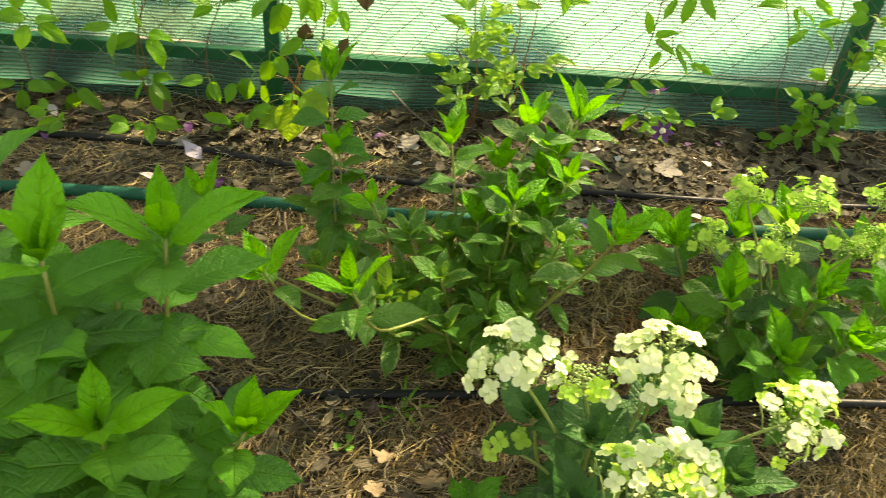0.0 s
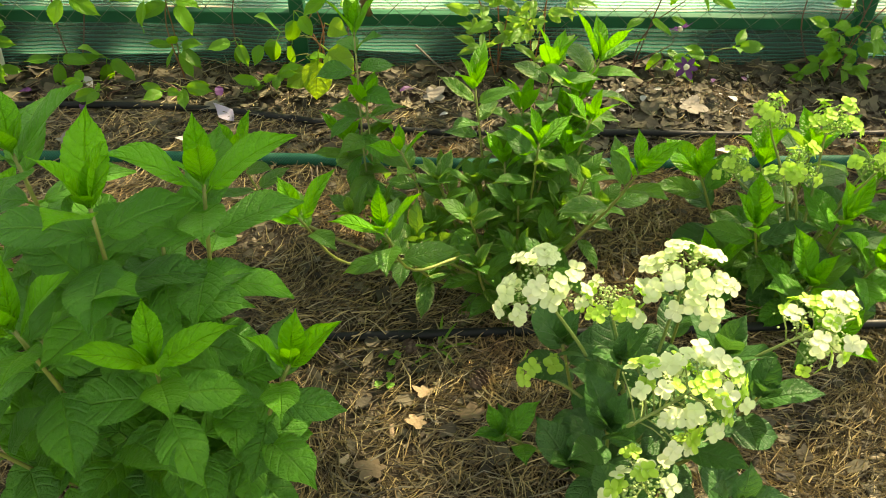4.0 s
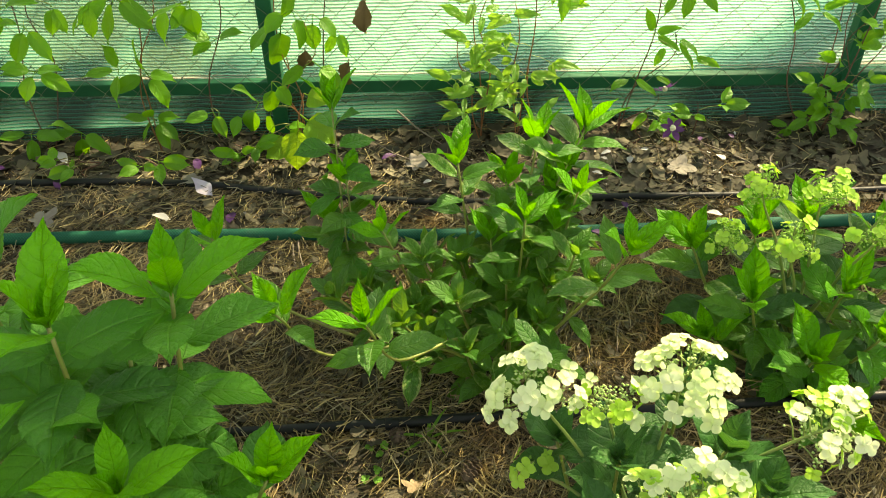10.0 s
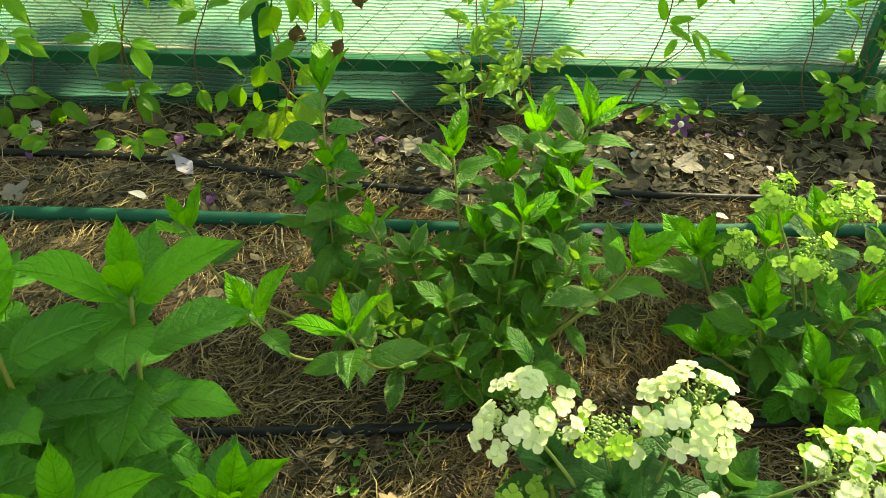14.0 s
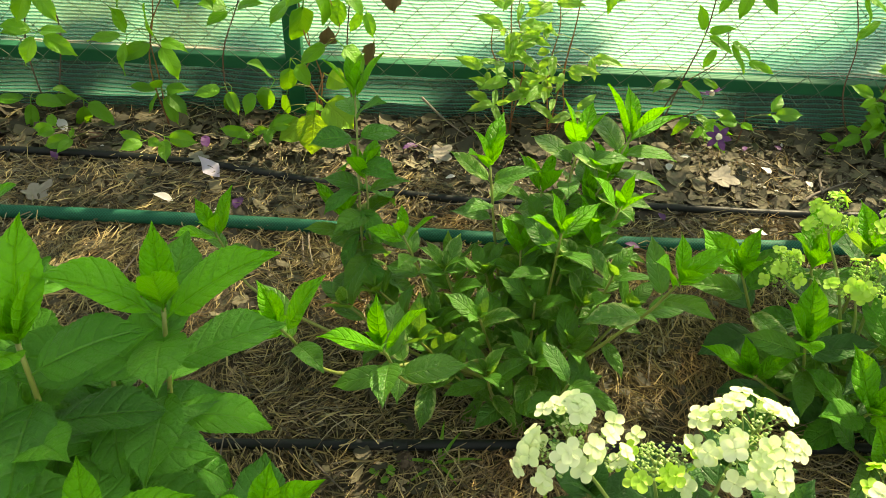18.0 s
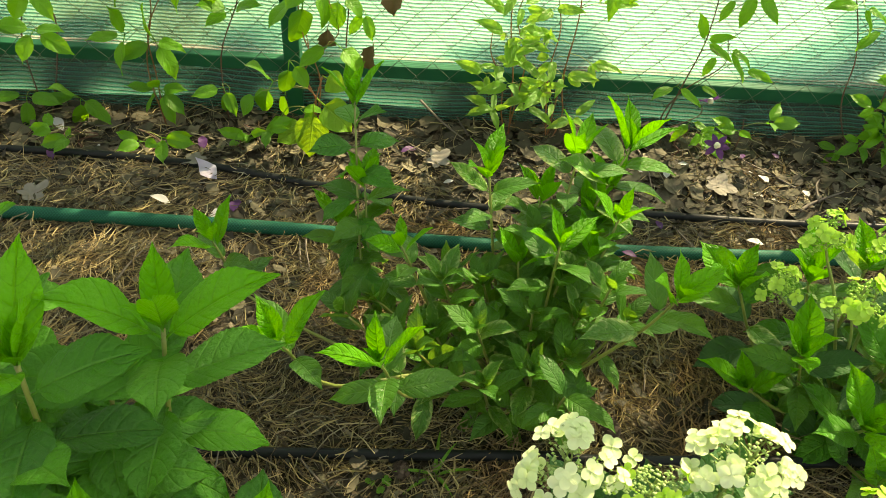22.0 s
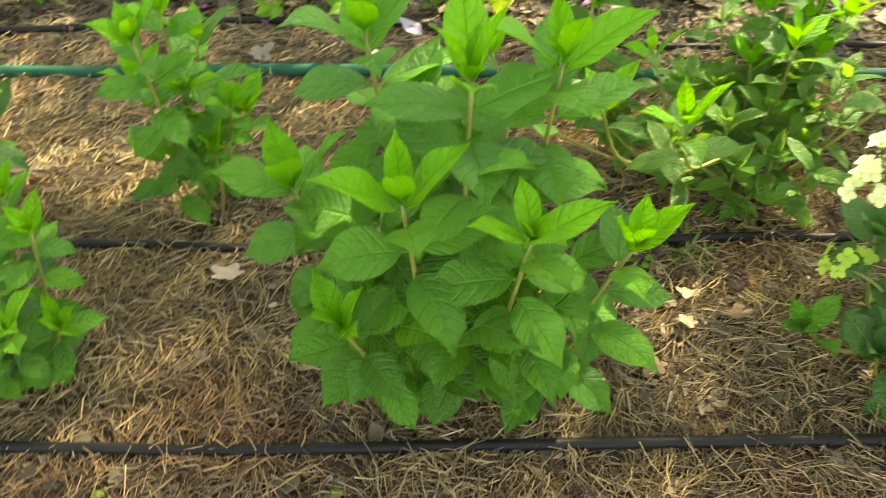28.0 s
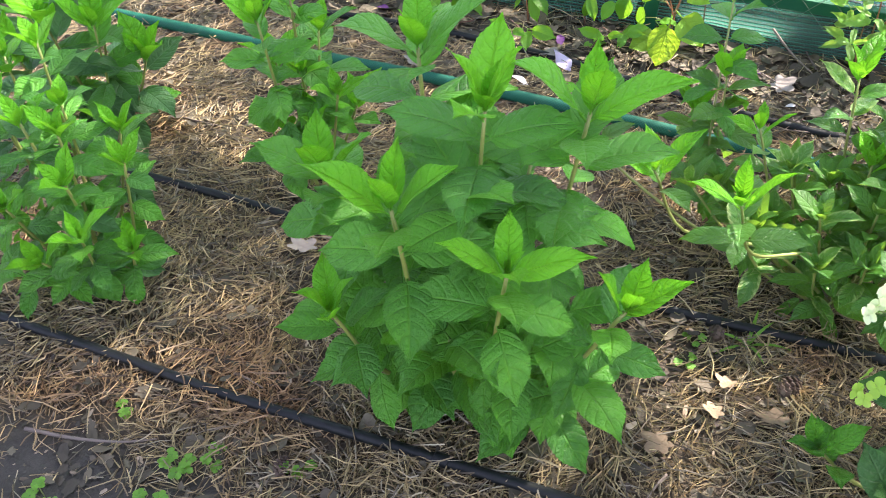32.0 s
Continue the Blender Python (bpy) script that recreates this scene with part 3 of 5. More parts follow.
scatter_prisms("pine_needle_mulch", 86000, (-1.75, 1.15, 0.12, 1.74), 0.050, 0.0017, MAT_NEEDLE, "brown dry pine needles strewn thickly over the soil", 3, straw_density, 0.008, tilt=0.4)
scatter_prisms("pine_needle_mulch", 9000, (-3.4, 2.8, -1.2, 1.7), 0.075, 0.0026, MAT_NEEDLE, "sparse dry pine needles on the soil further off", 4, lambda x, y: max(0.0, 1.0 - 0.5 * max(0.0, abs(x + 0.3) - 1.3) - 0.6 * max(0.0, 0.2 - y)) * (0.1 if -1.6 < x < 1.05 and y > 0.25 else 1.0))


def litter_leaf(r, big=False):
    """One small lobed, curled dead leaf as vertices and faces round the origin."""
    n, L = 30 if big else 14, (r.uniform(0.020, 0.030) * 1.4 if big else 0.004 + 0.016 * r.random() ** 2.2)
    lob, cu, cv = 0.0 if big else r.uniform(0.0, 0.14), r.uniform(-9, 14), r.uniform(-6, 12)
    ring, out = [], [(0, 0, 0.002)]
    for k in range(n):
        a = 2 * math.pi * k / n
        rad = L * (0.62 + 0.42 * abs(math.cos(2.5 * a)) ** 1.3) * (1 + 0.25 * math.cos(a)) if big else 0.85 * L * (0.55 + 0.45 * abs(math.cos(a))) * (1 + lob * (1 if k % 2 else -1) + (r.uniform(-0.1, 0.1) if big else r.uniform(-0.2, 0.2)))
        x, y = rad * math.cos(a), rad * math.sin(a) * (0.9 if big else 0.72)
        ring.append((x, y, cu * x * x + cv * y * y + r.uniform(0, 0.003)))
    out += [(x * 0.5, y * 0.5, z * 0.3 + 0.001) for x, y, z in ring] + ring
    fs = [(0, 1 + k, 1 + (k + 1) % n) for k in range(n)] + [(1 + k, 1 + n + k, 1 + n + (k + 1) % n, 1 + (k + 1) % n) for k in range(n)]
    return out, fs


def leaf_litter(count, area, seed, density, mat=MAT_LITTER, name="leaf_litter", label="small dead brown leaves lying over the soil", scale=1.0):
    r = random.Random(seed)
    verts, faces = [], []
    while count:
        x, y = r.uniform(*area[:2]), r.uniform(*area[2:])
        if r.random() > density(x, y):
            continue
        count -= 1
        vs, fs = litter_leaf(r)
        m = Matrix.Translation((x, y, bed_height(x, y) + r.uniform(0.002, 0.009))) @ Euler((r.gauss(0, 0.3), r.gauss(0, 0.3), r.uniform(0, 6.28))).to_matrix().to_4x4()
        n0 = len(verts)
        verts += [tuple(m @ (Vector(v) * scale)) for v in vs]
        faces += [tuple(n0 + k for k in f) for f in fs]
    tagged(new(name, mesh_from(name, verts, faces, mat)), label, "litter", kind="stuff")


def fallen_leaves(count, area, seed, mat, label, sizes=(0.022, 0.045), density=None):
    """Curled, lobed dead leaves of a tree, lying as they fell; one mesh."""
    r = random.Random(seed)
    verts, faces = [], []
    n = 22
    while count:
        x, y = r.uniform(*area[:2]), r.uniform(*area[2:])
        if density and r.random() > density(x, y):
            continue
        count -= 1
        L, ph, lobes = r.uniform(*sizes), r.uniform(0, 6.28), r.choice((4, 5, 5, 6))
        cu, cv, tw = r.uniform(-6, 16), r.uniform(-10, 14), r.uniform(-12, 12)
        depth, slim = r.uniform(0.05, 0.22), r.uniform(0.5, 0.8)
        m = Matrix.Translation((x, y, bed_height(x, y) + r.uniform(0.004, 0.012))) @ Euler((r.gauss(0, 0.28), r.gauss(0, 0.28), r.uniform(0, 6.28))).to_matrix().to_4x4()
        n0 = len(verts)
        for ring in (0.0, 0.5, 1.0):
            for k in range(n if ring else 1):
                a = 2 * math.pi * k / n
                rad = L * 0.6 * ring * (1 + ring * depth * math.cos(a * lobes + ph) + ring * r.uniform(-0.06, 0.06))
                px, py = rad * math.cos(a), rad * math.sin(a) * slim
                verts.append(tuple(m @ Vector((px, py, cu * px * px + cv * py * py + tw * px * py + ring * r.uniform(0, 0.0015)))))
        for k in range(n):
            a, b = 1 + k, 1 + (k + 1) % n
            faces += [(n0, n0 + a, n0 + b), (n0 + a, n0 + a + n, n0 + b + n, n0 + b)]
    tagged(new("dead_leaves", mesh_from("dead_leaves", verts, faces, mat)), label, "leaves", kind="stuff")


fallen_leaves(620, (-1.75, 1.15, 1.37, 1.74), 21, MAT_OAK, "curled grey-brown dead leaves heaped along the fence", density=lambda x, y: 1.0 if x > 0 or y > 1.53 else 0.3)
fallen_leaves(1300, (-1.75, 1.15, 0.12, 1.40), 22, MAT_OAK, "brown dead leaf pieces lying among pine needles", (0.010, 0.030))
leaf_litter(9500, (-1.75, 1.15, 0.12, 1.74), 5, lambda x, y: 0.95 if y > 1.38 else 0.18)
leaf_litter(5200, (-1.75, 1.15, 0.12, 1.70), 9, lambda x, y: 0.7 + 0.8 * noise.noise((x * 3.1, y * 3.1, 4.0)), MAT_CRUMB, "bark_crumbs", "small pale crumbs of bark and leaf among needles", 0.55)
leaf_litter(220, (0.1, 0.95, 1.40, 1.66), 6, lambda x, y: 1.0, MAT_WHITE_PETAL, "petal_fragments", "small white petal fragments strewn on dark litter", 0.32)
leaf_litter(70, (-0.95, 0.1, 1.40, 1.66), 8, lambda x, y: 1.0, MAT_WHITE_PETAL, "petal_fragments", "small white petal fragments strewn on dark litter", 0.3)


# ---------------------------------------------------------------- pipes and hose
def lying_tube(name, label, category, points, radius, mat, sides=14, dip=0.0015):
    line = spline([(x, y, bed_height(x, y) + radius - dip + 0.006) for x, y in points], 10)
    me = tube_mesh(name, line, radius, sides, mat)
    return tagged(new(name, me), label, category)


PIPE_R, HOSE_R = 0.008, 0.0125
lying_tube("drip_pipe", "black plastic drip pipe lying by the fence", "pipe", [(-3, 1.53), (-1.4, 1.532), (-0.9, 1.54), (-0.53, 1.522), (-0.24, 1.473), (0.05, 1.43), (0.4, 1.416), (0.75, 1.415), (1.6, 1.43), (2.6, 1.42)], PIPE_R, MAT_PIPE)
garden_hose = lying_tube("garden_hose", "dark green braided garden hose lying on mulch", "hose", [(-3.2, 1.40), (-1.5, 1.366), (-1.1, 1.362), (-0.7, 1.344), (-0.3, 1.335), (0.05, 1.316), (0.5, 1.310), (0.9, 1.311), (2.6, 1.33)], HOSE_R, hose_material(), 18)
middle_pipe = lying_tube("drip_pipe", "black plastic drip pipe lying between shrubs", "pipe", [(-3, 0.88), (-1.1, 0.872), (-0.75, 0.856), (-0.3, 0.860), (0.15, 0.868), (0.25, 0.871), (0.9, 0.88), (2.6, 0.87)], PIPE_R, MAT_PIPE)
front_pipe = lying_tube("drip_pipe", "black plastic drip pipe lying in front of shrubs", "pipe", [(-3, 0.50), (-1.1, 0.491), (-0.7, 0.483), (-0.35, 0.484), (0.2, 0.490), (0.37, 0.486), (2.6, 0.50)], PIPE_R, MAT_PIPE)


def collar(pipe, x, y):
    line = [Vector((x + d, y, bed_height(x, y) + PIPE_R + 0.0045)) for d in (-0.011, -0.009, 0.009, 0.011)]
    piece("connector", tube_mesh("connector", line, lambda t: PIPE_R + (0.0018 if 0.2 < t < 0.8 else 0.0002), 14, MAT_PIPE), pipe)


collar(middle_pipe, -0.055, 0.861)
collar(front_pipe, 0.12, 0.489)
collar(front_pipe, -0.36, 0.484)


# ---------------------------------------------------------------- fence
FENCE_Y = 1.74


def box_mesh(name, size, mat, bevel=0.002):
    bm = bmesh.new()
    bmesh.ops.create_cube(bm, size=1.0)
    bmesh.ops.scale(bm, vec=size, verts=bm.verts)
    if bevel:
        bmesh.ops.bevel(bm, geom=bm.edges[:], offset=bevel, segments=2, affect="EDGES", profile=0.5)
    me = bpy.data.meshes.new(name)
    bm.to_mesh(me)
    bm.free()
    me.materials.append(mat)
    return me


def rail_z(x):
    return 0.110 - 0.020 * x


def fence():
    f = thing("fence", (0, FENCE_Y, 0), "green metal garden fence with wire mesh and shade net", "fence", kind="structure")
    top = 1.95
    for x, lean in ((-2.9, 0), (-1.62, 0), (-0.315, 0.01), (0.985, 0.012), (2.25, 0), (3.5, 0)):
        w = 0.034
        m = pose(x, 0.0, (top + 0.04) / 2 - 0.1, 0, 0.6 if lean else 0, 0)
        post = piece("post", box_mesh("post", (w, 0.034, top + 0.2), MAT_POST, 0.003), f, m)
        piece("cap", box_mesh("cap", (w + 0.006, 0.040, 0.012), MAT_POST, 0.003), post, Matrix.Translation((0, 0, (top + 0.2) / 2 + 0.006)))
    slope = math.degrees(math.atan(0.020))
    for z, nm in ((rail_z(0), "bottom_rail"), (1.91, "top_rail")):
        piece(nm, box_mesh(nm, (6.4, 0.024, 0.030), MAT_POST, 0.003), f, pose(0.3, 0.0, z - 0.006, 0, slope, 0))
    # wire: bent strands that hook into each other
    verts, faces = [], []
    p, x0, x1, h = 0.0353, -2.2, 1.9, 0.0353
    count = int((x1 - x0) / p)
    rowsz = int(1.83 / h)
    for c in range(count):
        line = []
        for k in range(rowsz):
            zig = ((k + c) % 2) * 2 - 1
            xx, zz = x0 + c * p + zig * p * 0.52, 0.075 + k * h
            line.append(Vector((xx + 0.004 * noise.noise((xx * 3, zz * 3, 2)), -0.024 + zig * 0.0012 + 0.006 * noise.noise((xx * 2, zz * 2, 5)), zz + rail_z(xx) - rail_z(0))))
        tube_data(line, 0.0009, 4, verts, faces)
    piece("wire_mesh", mesh_from("wire_mesh", verts, faces, MAT_WIRE), f)
    # net: hangs behind the rail, bellies out under it
    xs, zs = np.arange(-3.0, 3.6, 0.03), np.arange(-0.02, 1.93, 0.018)
    verts, faces, uvs = [], [], []
    for z in zs:
        for x in xs:
            y = 0.026 + 0.006 * noise.noise((x * 2.5, z * 3, 1.0)) + 0.004 * noise.noise((x * 8, z * 2, 3.0))
            if z < rail_z(x) - 0.02:
                y += -0.045 * min(1, (rail_z(x) - 0.02 - z) / 0.05) * (0.75 + 0.35 * noise.noise((x * 3.5, 0, 7.0)) + 0.22 * noise.noise((x * 2.5, z * 45, 4.0)))
            verts.append((x, y, z))
            uvs.append((x, z + 0.020 * x + 0.006 * noise.noise((x * 1.7, z * 2, 8.0))))
    m = len(xs)
    for j in range(len(zs) - 1):
        for i in range(m - 1):
            a = j * m + i
            faces.append((a, a + 1, a + m + 1, a + m))
    piece("shade_net", mesh_from("shade_net", verts, faces, net_material(), uvs), f)


fence()


def path_slab():
    xs, ys = np.arange(-7, 7.01, 0.5), [1.83, 2.3, 3, 4, 5.5]
    v = [(x, y, 0.032 + 0.006 * noise.noise((x, y, 2))) for y in ys for x in xs] + [(x, y, -0.06) for y in ys for x in xs]
    m, k = len(xs), len(xs) * len(ys)
    f = [(j * m + i, j * m + i + 1, (j + 1) * m + i + 1, (j + 1) * m + i) for j in range(len(ys) - 1) for i in range(m - 1)]
    f += [(i + k, i + 1 + k, i + 1, i) for i in range(m - 1)]
    tagged(new("path", mesh_from("path", v, f, path_material(), smooth=False)), "pale sunlit sandy path behind the fence, its colour dimmed at left", "path", kind="structure")


path_slab()

# ---------------------------------------------------------------- shrubs
def hydrangea(name, base, tips, label, seed, size=0.085, nodes=5, gap=0.055, mature=None, young=None, drop=0.0, **kw):
    """A shrub of leafy shoots; tips are the heads of its shoots in the garden's space."""
    r = random.Random(seed)
    b = Vector((base[0], base[1], bed_height(*base)))
    plant = thing(name, b, label, "shrub")
    for t in tips:
        k = dict(kw)
        if len(t) > 3:
            k.update(t[3])
        if "via" in k:
            k["via"] = [Vector(v) - b for v in k["via"]]
        tip = Vector(t[:3]) - b - Vector((0, 0, drop * k.get("size", size) if k.get("rosette", True) else 0))
        foot = Vector((r.uniform(-0.03, 0.03), r.uniform(-0.03, 0.03), -0.01))
        shoot(plant, foot, tip, r, k.pop("size", size), k.pop("nodes", nodes), gap=k.pop("gap", gap), mature=k.pop("mature", mature), young=k.pop("young", young), **k)
    return plant


def floret_mesh(name, mat, seed):
    """Four rounded, slightly cupped sepals with a small knob in the middle."""
    r = random.Random(seed)
    verts, faces = [], []
    for q in range(4):
        a = q * math.pi / 2 + r.uniform(-0.15, 0.15)
        s, tl = r.uniform(0.88, 1.08), r.uniform(0.0, 0.28)
        n0 = len(verts)
        for i in range(5):
            v = i / 4
            w = 0.05 + 0.42 * math.sqrt(max(0.0, 1 - ((v - 0.62) / 0.62) ** 2))
            for j in (-1, -0.5, 0, 0.5, 1):
                x, y = s * (0.05 + v * 0.95 - 0.20 * j * j * max(0, v - 0.5) * 2), w * j * s * 0.95
                z = math.sin(tl) * v + 0.16 * j * j * (1 - v) + 0.04 * math.sin(4 * v + j * 2 + q)
                verts.append((x * math.cos(a) - y * math.sin(a), x * math.sin(a) + y * math.cos(a), z + 0.02 * q))
        for i in range(4):
            for j in range(4):
                k = n0 + i * 5 + j
                faces.append((k, k + 1, k + 6, k + 5))
    bm = bmesh.new()
    bmesh.ops.create_icosphere(bm, subdivisions=1, radius=0.13)
    n0 = len(verts)
    verts += [tuple(v.co + Vector((0, 0, 0.08))) for v in bm.verts]
    faces += [tuple(n0 + v.index for v in f.verts) for f in bm.faces]
    bm.free()
    return mesh_from(name, verts, faces, mat)


FLORETS = [floret_mesh("floret", MAT_FLORET, k) for k in range(4)]
LIMES = [floret_mesh("floret", MAT_FLORET_LIME, k + 9) for k in range(4)]
LIME_TINTED = FLORETS[:1] + LIMES[:3]
MIXED = FLORETS[:3] + LIMES[:2]


def ball(verts, faces, c, s):
    """A small eight-sided bud."""
    n0 = len(verts)
    verts += [tuple(c + Vector(o) * s) for o in ((1, 0, 0), (-1, 0, 0), (0, 1, 0), (0, -1, 0), (0, 0, 1), (0, 0, -1))]
    faces += [tuple(n0 + i for i in t) for t in ((0, 2, 4), (2, 1, 4), (1, 3, 4), (3, 0, 4), (2, 0, 5), (1, 2, 5), (3, 1, 5), (0, 3, 5))]


def flower_head(plant, foot, at, axis, r, radius=0.05, high=0.07, florets=24, size=0.0138, meshes=None, buds=220):
    """A loose panicle: side branches round a main stalk, each ending in a cluster of small round buds, with flat four-lobed florets standing out on thin stalks of their own."""
    meshes = meshes or FLORETS
    foot, at, axis = Vector(foot), Vector(at), Vector(axis).normalized()
    v, f, bv, bf, blooms = [], [], [], [], []
    low, top = at - axis * high * 0.55, at + axis * high * 0.55
    tube_data(spline([foot, foot.lerp(low, 0.55) + Vector((0, 0, 0.025)), low, top], 6), lambda t: 0.0028 - 0.0016 * t, 6, v, f)
    side = axis.orthogonal().normalized()
    count = max(6, int(florets * 0.42))
    share = [r.choice((0.4, 1, 1, 1.5)) * (0.65 + 0.8 * k / count) for k in range(count)]
    for k in range(count):
        h = (k + 0.4) / count
        out = Matrix.Rotation(k * 2.39996 + r.uniform(-0.35, 0.35), 3, axis) @ side
        reach = radius * (1.02 - 0.62 * h ** 1.4) * r.uniform(0.7, 1.05)
        root = low.lerp(top, h * 0.8)
        end = root + out * reach + axis * high * 0.14
        tube_data([root, root.lerp(end, 0.5) + axis * 0.002, end], 0.0009, 4, v, f)
        for _ in range(buds // count):
            ball(bv, bf, end + Vector((r.gauss(0, 1), r.gauss(0, 1), r.gauss(0, 1))) * 0.0062 - out * reach * r.uniform(0, 0.45), r.uniform(0.0014, 0.0024))
        for _ in range(max(0, round(florets * share[k] / sum(share) + r.uniform(-0.3, 0.3)))):
            d = (out + axis * r.uniform(-0.1, 1.3) + Vector((r.gauss(0, 0.45), r.gauss(0, 0.45), r.gauss(0.15, 0.45)))).normalized()
            p = end + d * r.uniform(0.008, 0.017)
            tube_data([end, end.lerp(p, 0.5), p], 0.0005, 3, v, f)
            blooms.append((p, (d + Vector((0, -0.3, 0.5))).normalized()))
    head = piece("flower_head", mesh_from("flower_head", v, f, MAT_STALK), plant)
    tagged(piece("bud_cone", mesh_from("bud_cone", bv, bf, MAT_BUD_LIME if meshes is LIMES else MAT_BUD), head, label="tight green flower buds"), kind="stuff")
    for p, d in blooms:
        m = Matrix.Translation(p) @ d.to_track_quat("Z", "Y").to_matrix().to_4x4() @ Matrix.Rotation(r.uniform(0, 6.28), 4, "Z") @ Matrix.Scale(size * r.uniform(0.82, 1.15), 4)
        piece("floret", r.choice(meshes), head, m)
    return head


# the tall bright shrub
INNER = {"rosette": False, "nodes": 4}
hydrangea("hydrangea", (-0.37, 0.61), [
    (-0.467, 0.708, 0.487, {"turn": 20, "size": 0.102}), (-0.352, 0.612, 0.488, {"turn": 100, "size": 0.106}), (-0.253, 0.676, 0.467, {"turn": 8, "size": 0.106}), (-0.423, 0.517, 0.408, {"turn": 16, "size": 0.100}), (-0.291, 0.511, 0.361, {"turn": 24}),
    (-0.168, 0.567, 0.292, {"turn": 8, "size": 0.080}), (-0.497, 0.486, 0.250, {"turn": 120, "size": 0.080}), (-0.550, 0.600, 0.358, {"turn": 14}),
    (-0.40, 0.63, 0.36, INNER), (-0.31, 0.61, 0.34, INNER), (-0.46, 0.60, 0.30, INNER), (-0.24, 0.59, 0.24, INNER), (-0.36, 0.52, 0.22, INNER), (-0.44, 0.53, 0.20, INNER), (-0.28, 0.53, 0.20, INNER), (-0.21, 0.55, 0.17, INNER), (-0.50, 0.56, 0.20, INNER), (-0.34, 0.55, 0.17, INNER), (-0.39, 0.72, 0.30, INNER), (-0.42, 0.67, 0.40, INNER), (-0.31, 0.66, 0.40, INNER), (-0.36, 0.58, 0.40, INNER), (-0.51, 0.63, 0.28, INNER)],
    "bushy hydrangea with large bright green toothed leaves, standing in mulch", 11, 0.094, 11, 0.035, LEAVES, stem_r=0.0034)

# the spreading shrub with lying branches
LOW = {"size": 0.062, "nodes": 5, "young": SLIMS}
spreading = hydrangea("hydrangea", (0.12, 1.00), [
    (-0.144, 1.270, 0.335, {"nodes": 12, "size": 0.074, "gap": 0.036, "turn": 35, "first": 0.3, "mature": LEAVES, "via": ((0.0, 1.02, 0.03), (-0.112, 1.085, 0.085))}),
    (-0.125, 1.200, 0.235, {"nodes": 9, "size": 0.074, "gap": 0.03, "via": ((0.0, 1.03, 0.03), (-0.10, 1.10, 0.09))}), (-0.165, 1.180, 0.170, {"nodes": 7, "size": 0.070, "gap": 0.03, "via": ((-0.02, 1.03, 0.03), (-0.12, 1.11, 0.07))}),
    (0.061, 1.148, 0.300, {"nodes": 9, "size": 0.072, "gap": 0.030}), (0.277, 1.222, 0.302, {"nodes": 13, "size": 0.092, "turn": 20, "gap": 0.032, "via": ((0.17, 1.08, 0.16),)}), (0.247, 1.090, 0.270, {"nodes": 6, "size": 0.062}),
    (0.283, 0.888, 0.318, {"nodes": 5, "turn": 20, "via": ((0.20, 0.94, 0.12), (0.255, 0.905, 0.24))}),
    (-0.070, 0.785, 0.300, {"nodes": 5, "turn": 5, "via": ((0.06, 0.92, 0.13), (-0.035, 0.825, 0.19))}), (-0.182, 0.790, 0.322, {"nodes": 4, "turn": 30, "size": 0.078, "via": ((0.0, 0.92, 0.12), (-0.13, 0.83, 0.20))}),
    (-0.315, 1.020, 0.262, {"nodes": 5, "size": 0.066, "turn": 40, "via": ((-0.05, 0.98, 0.05), (-0.26, 1.01, 0.15))}),
    (0.140, 1.120, 0.205, LOW), (0.196, 1.200, 0.300, {"nodes": 9, "size": 0.082, "gap": 0.03, "turn": 70, "via": ((0.15, 1.08, 0.14),)}), (0.145, 1.170, 0.240, {"nodes": 8, "size": 0.072, "gap": 0.03}), (0.240, 1.180, 0.250, {"nodes": 8, "size": 0.080, "gap": 0.03}), (0.225, 1.150, 0.215, {"nodes": 6, "size": 0.074}), (0.215, 1.120, 0.215, {"nodes": 6, "size": 0.066}), (0.110, 1.070, 0.200, {"nodes": 7, "size": 0.064}), (0.175, 1.060, 0.185, LOW), (0.060, 1.060, 0.165, LOW), (0.235, 1.010, 0.210, LOW), (0.130, 1.000, 0.165, LOW), (0.0, 1.040, 0.185, LOW), (-0.070, 0.980, 0.130, LOW), (0.060, 0.900, 0.125, LOW), (0.180, 0.955, 0.125, LOW), (-0.035, 0.935, 0.150, LOW), (-0.100, 1.060, 0.120, LOW), (0.200, 1.010, 0.150, LOW), (0.010, 1.090, 0.150, LOW), (0.215, 1.070, 0.225, {"nodes": 6, "size": 0.064}),
    (0.080, 1.020, 0.115, LOW), (-0.010, 1.000, 0.120, LOW), (0.130, 0.930, 0.120, LOW), (0.200, 0.900, 0.090, {"nodes": 3, "rosette": False, "size": 0.060}), (0.02, 0.93, 0.08, {"nodes": 3, "rosette": False, "size": 0.060}), (-0.05, 0.88, 0.16, {"nodes": 3, "rosette": False, "size": 0.066}),
    (-0.06, 1.05, 0.24, {"nodes": 7, "size": 0.060}), (0.26, 0.98, 0.18, LOW), (0.16, 1.04, 0.26, {"nodes": 7, "size": 0.076}), (0.05, 0.96, 0.17, LOW), (-0.14, 1.00, 0.15, LOW), (0.13, 1.00, 0.05, {"nodes": 4, "rosette": False, "size": 0.060}), (0.17, 0.88, 0.13, {"nodes": 3, "rosette": False, "size": 0.066}), (0.10, 0.90, 0.07, {"nodes": 3, "rosette": False, "size": 0.066})],
    "spreading hydrangea with dark green leaves and low branches", 12, 0.080, 6, 0.038, SLIMS, YOUNG_SLIM, stem_r=0.0025)

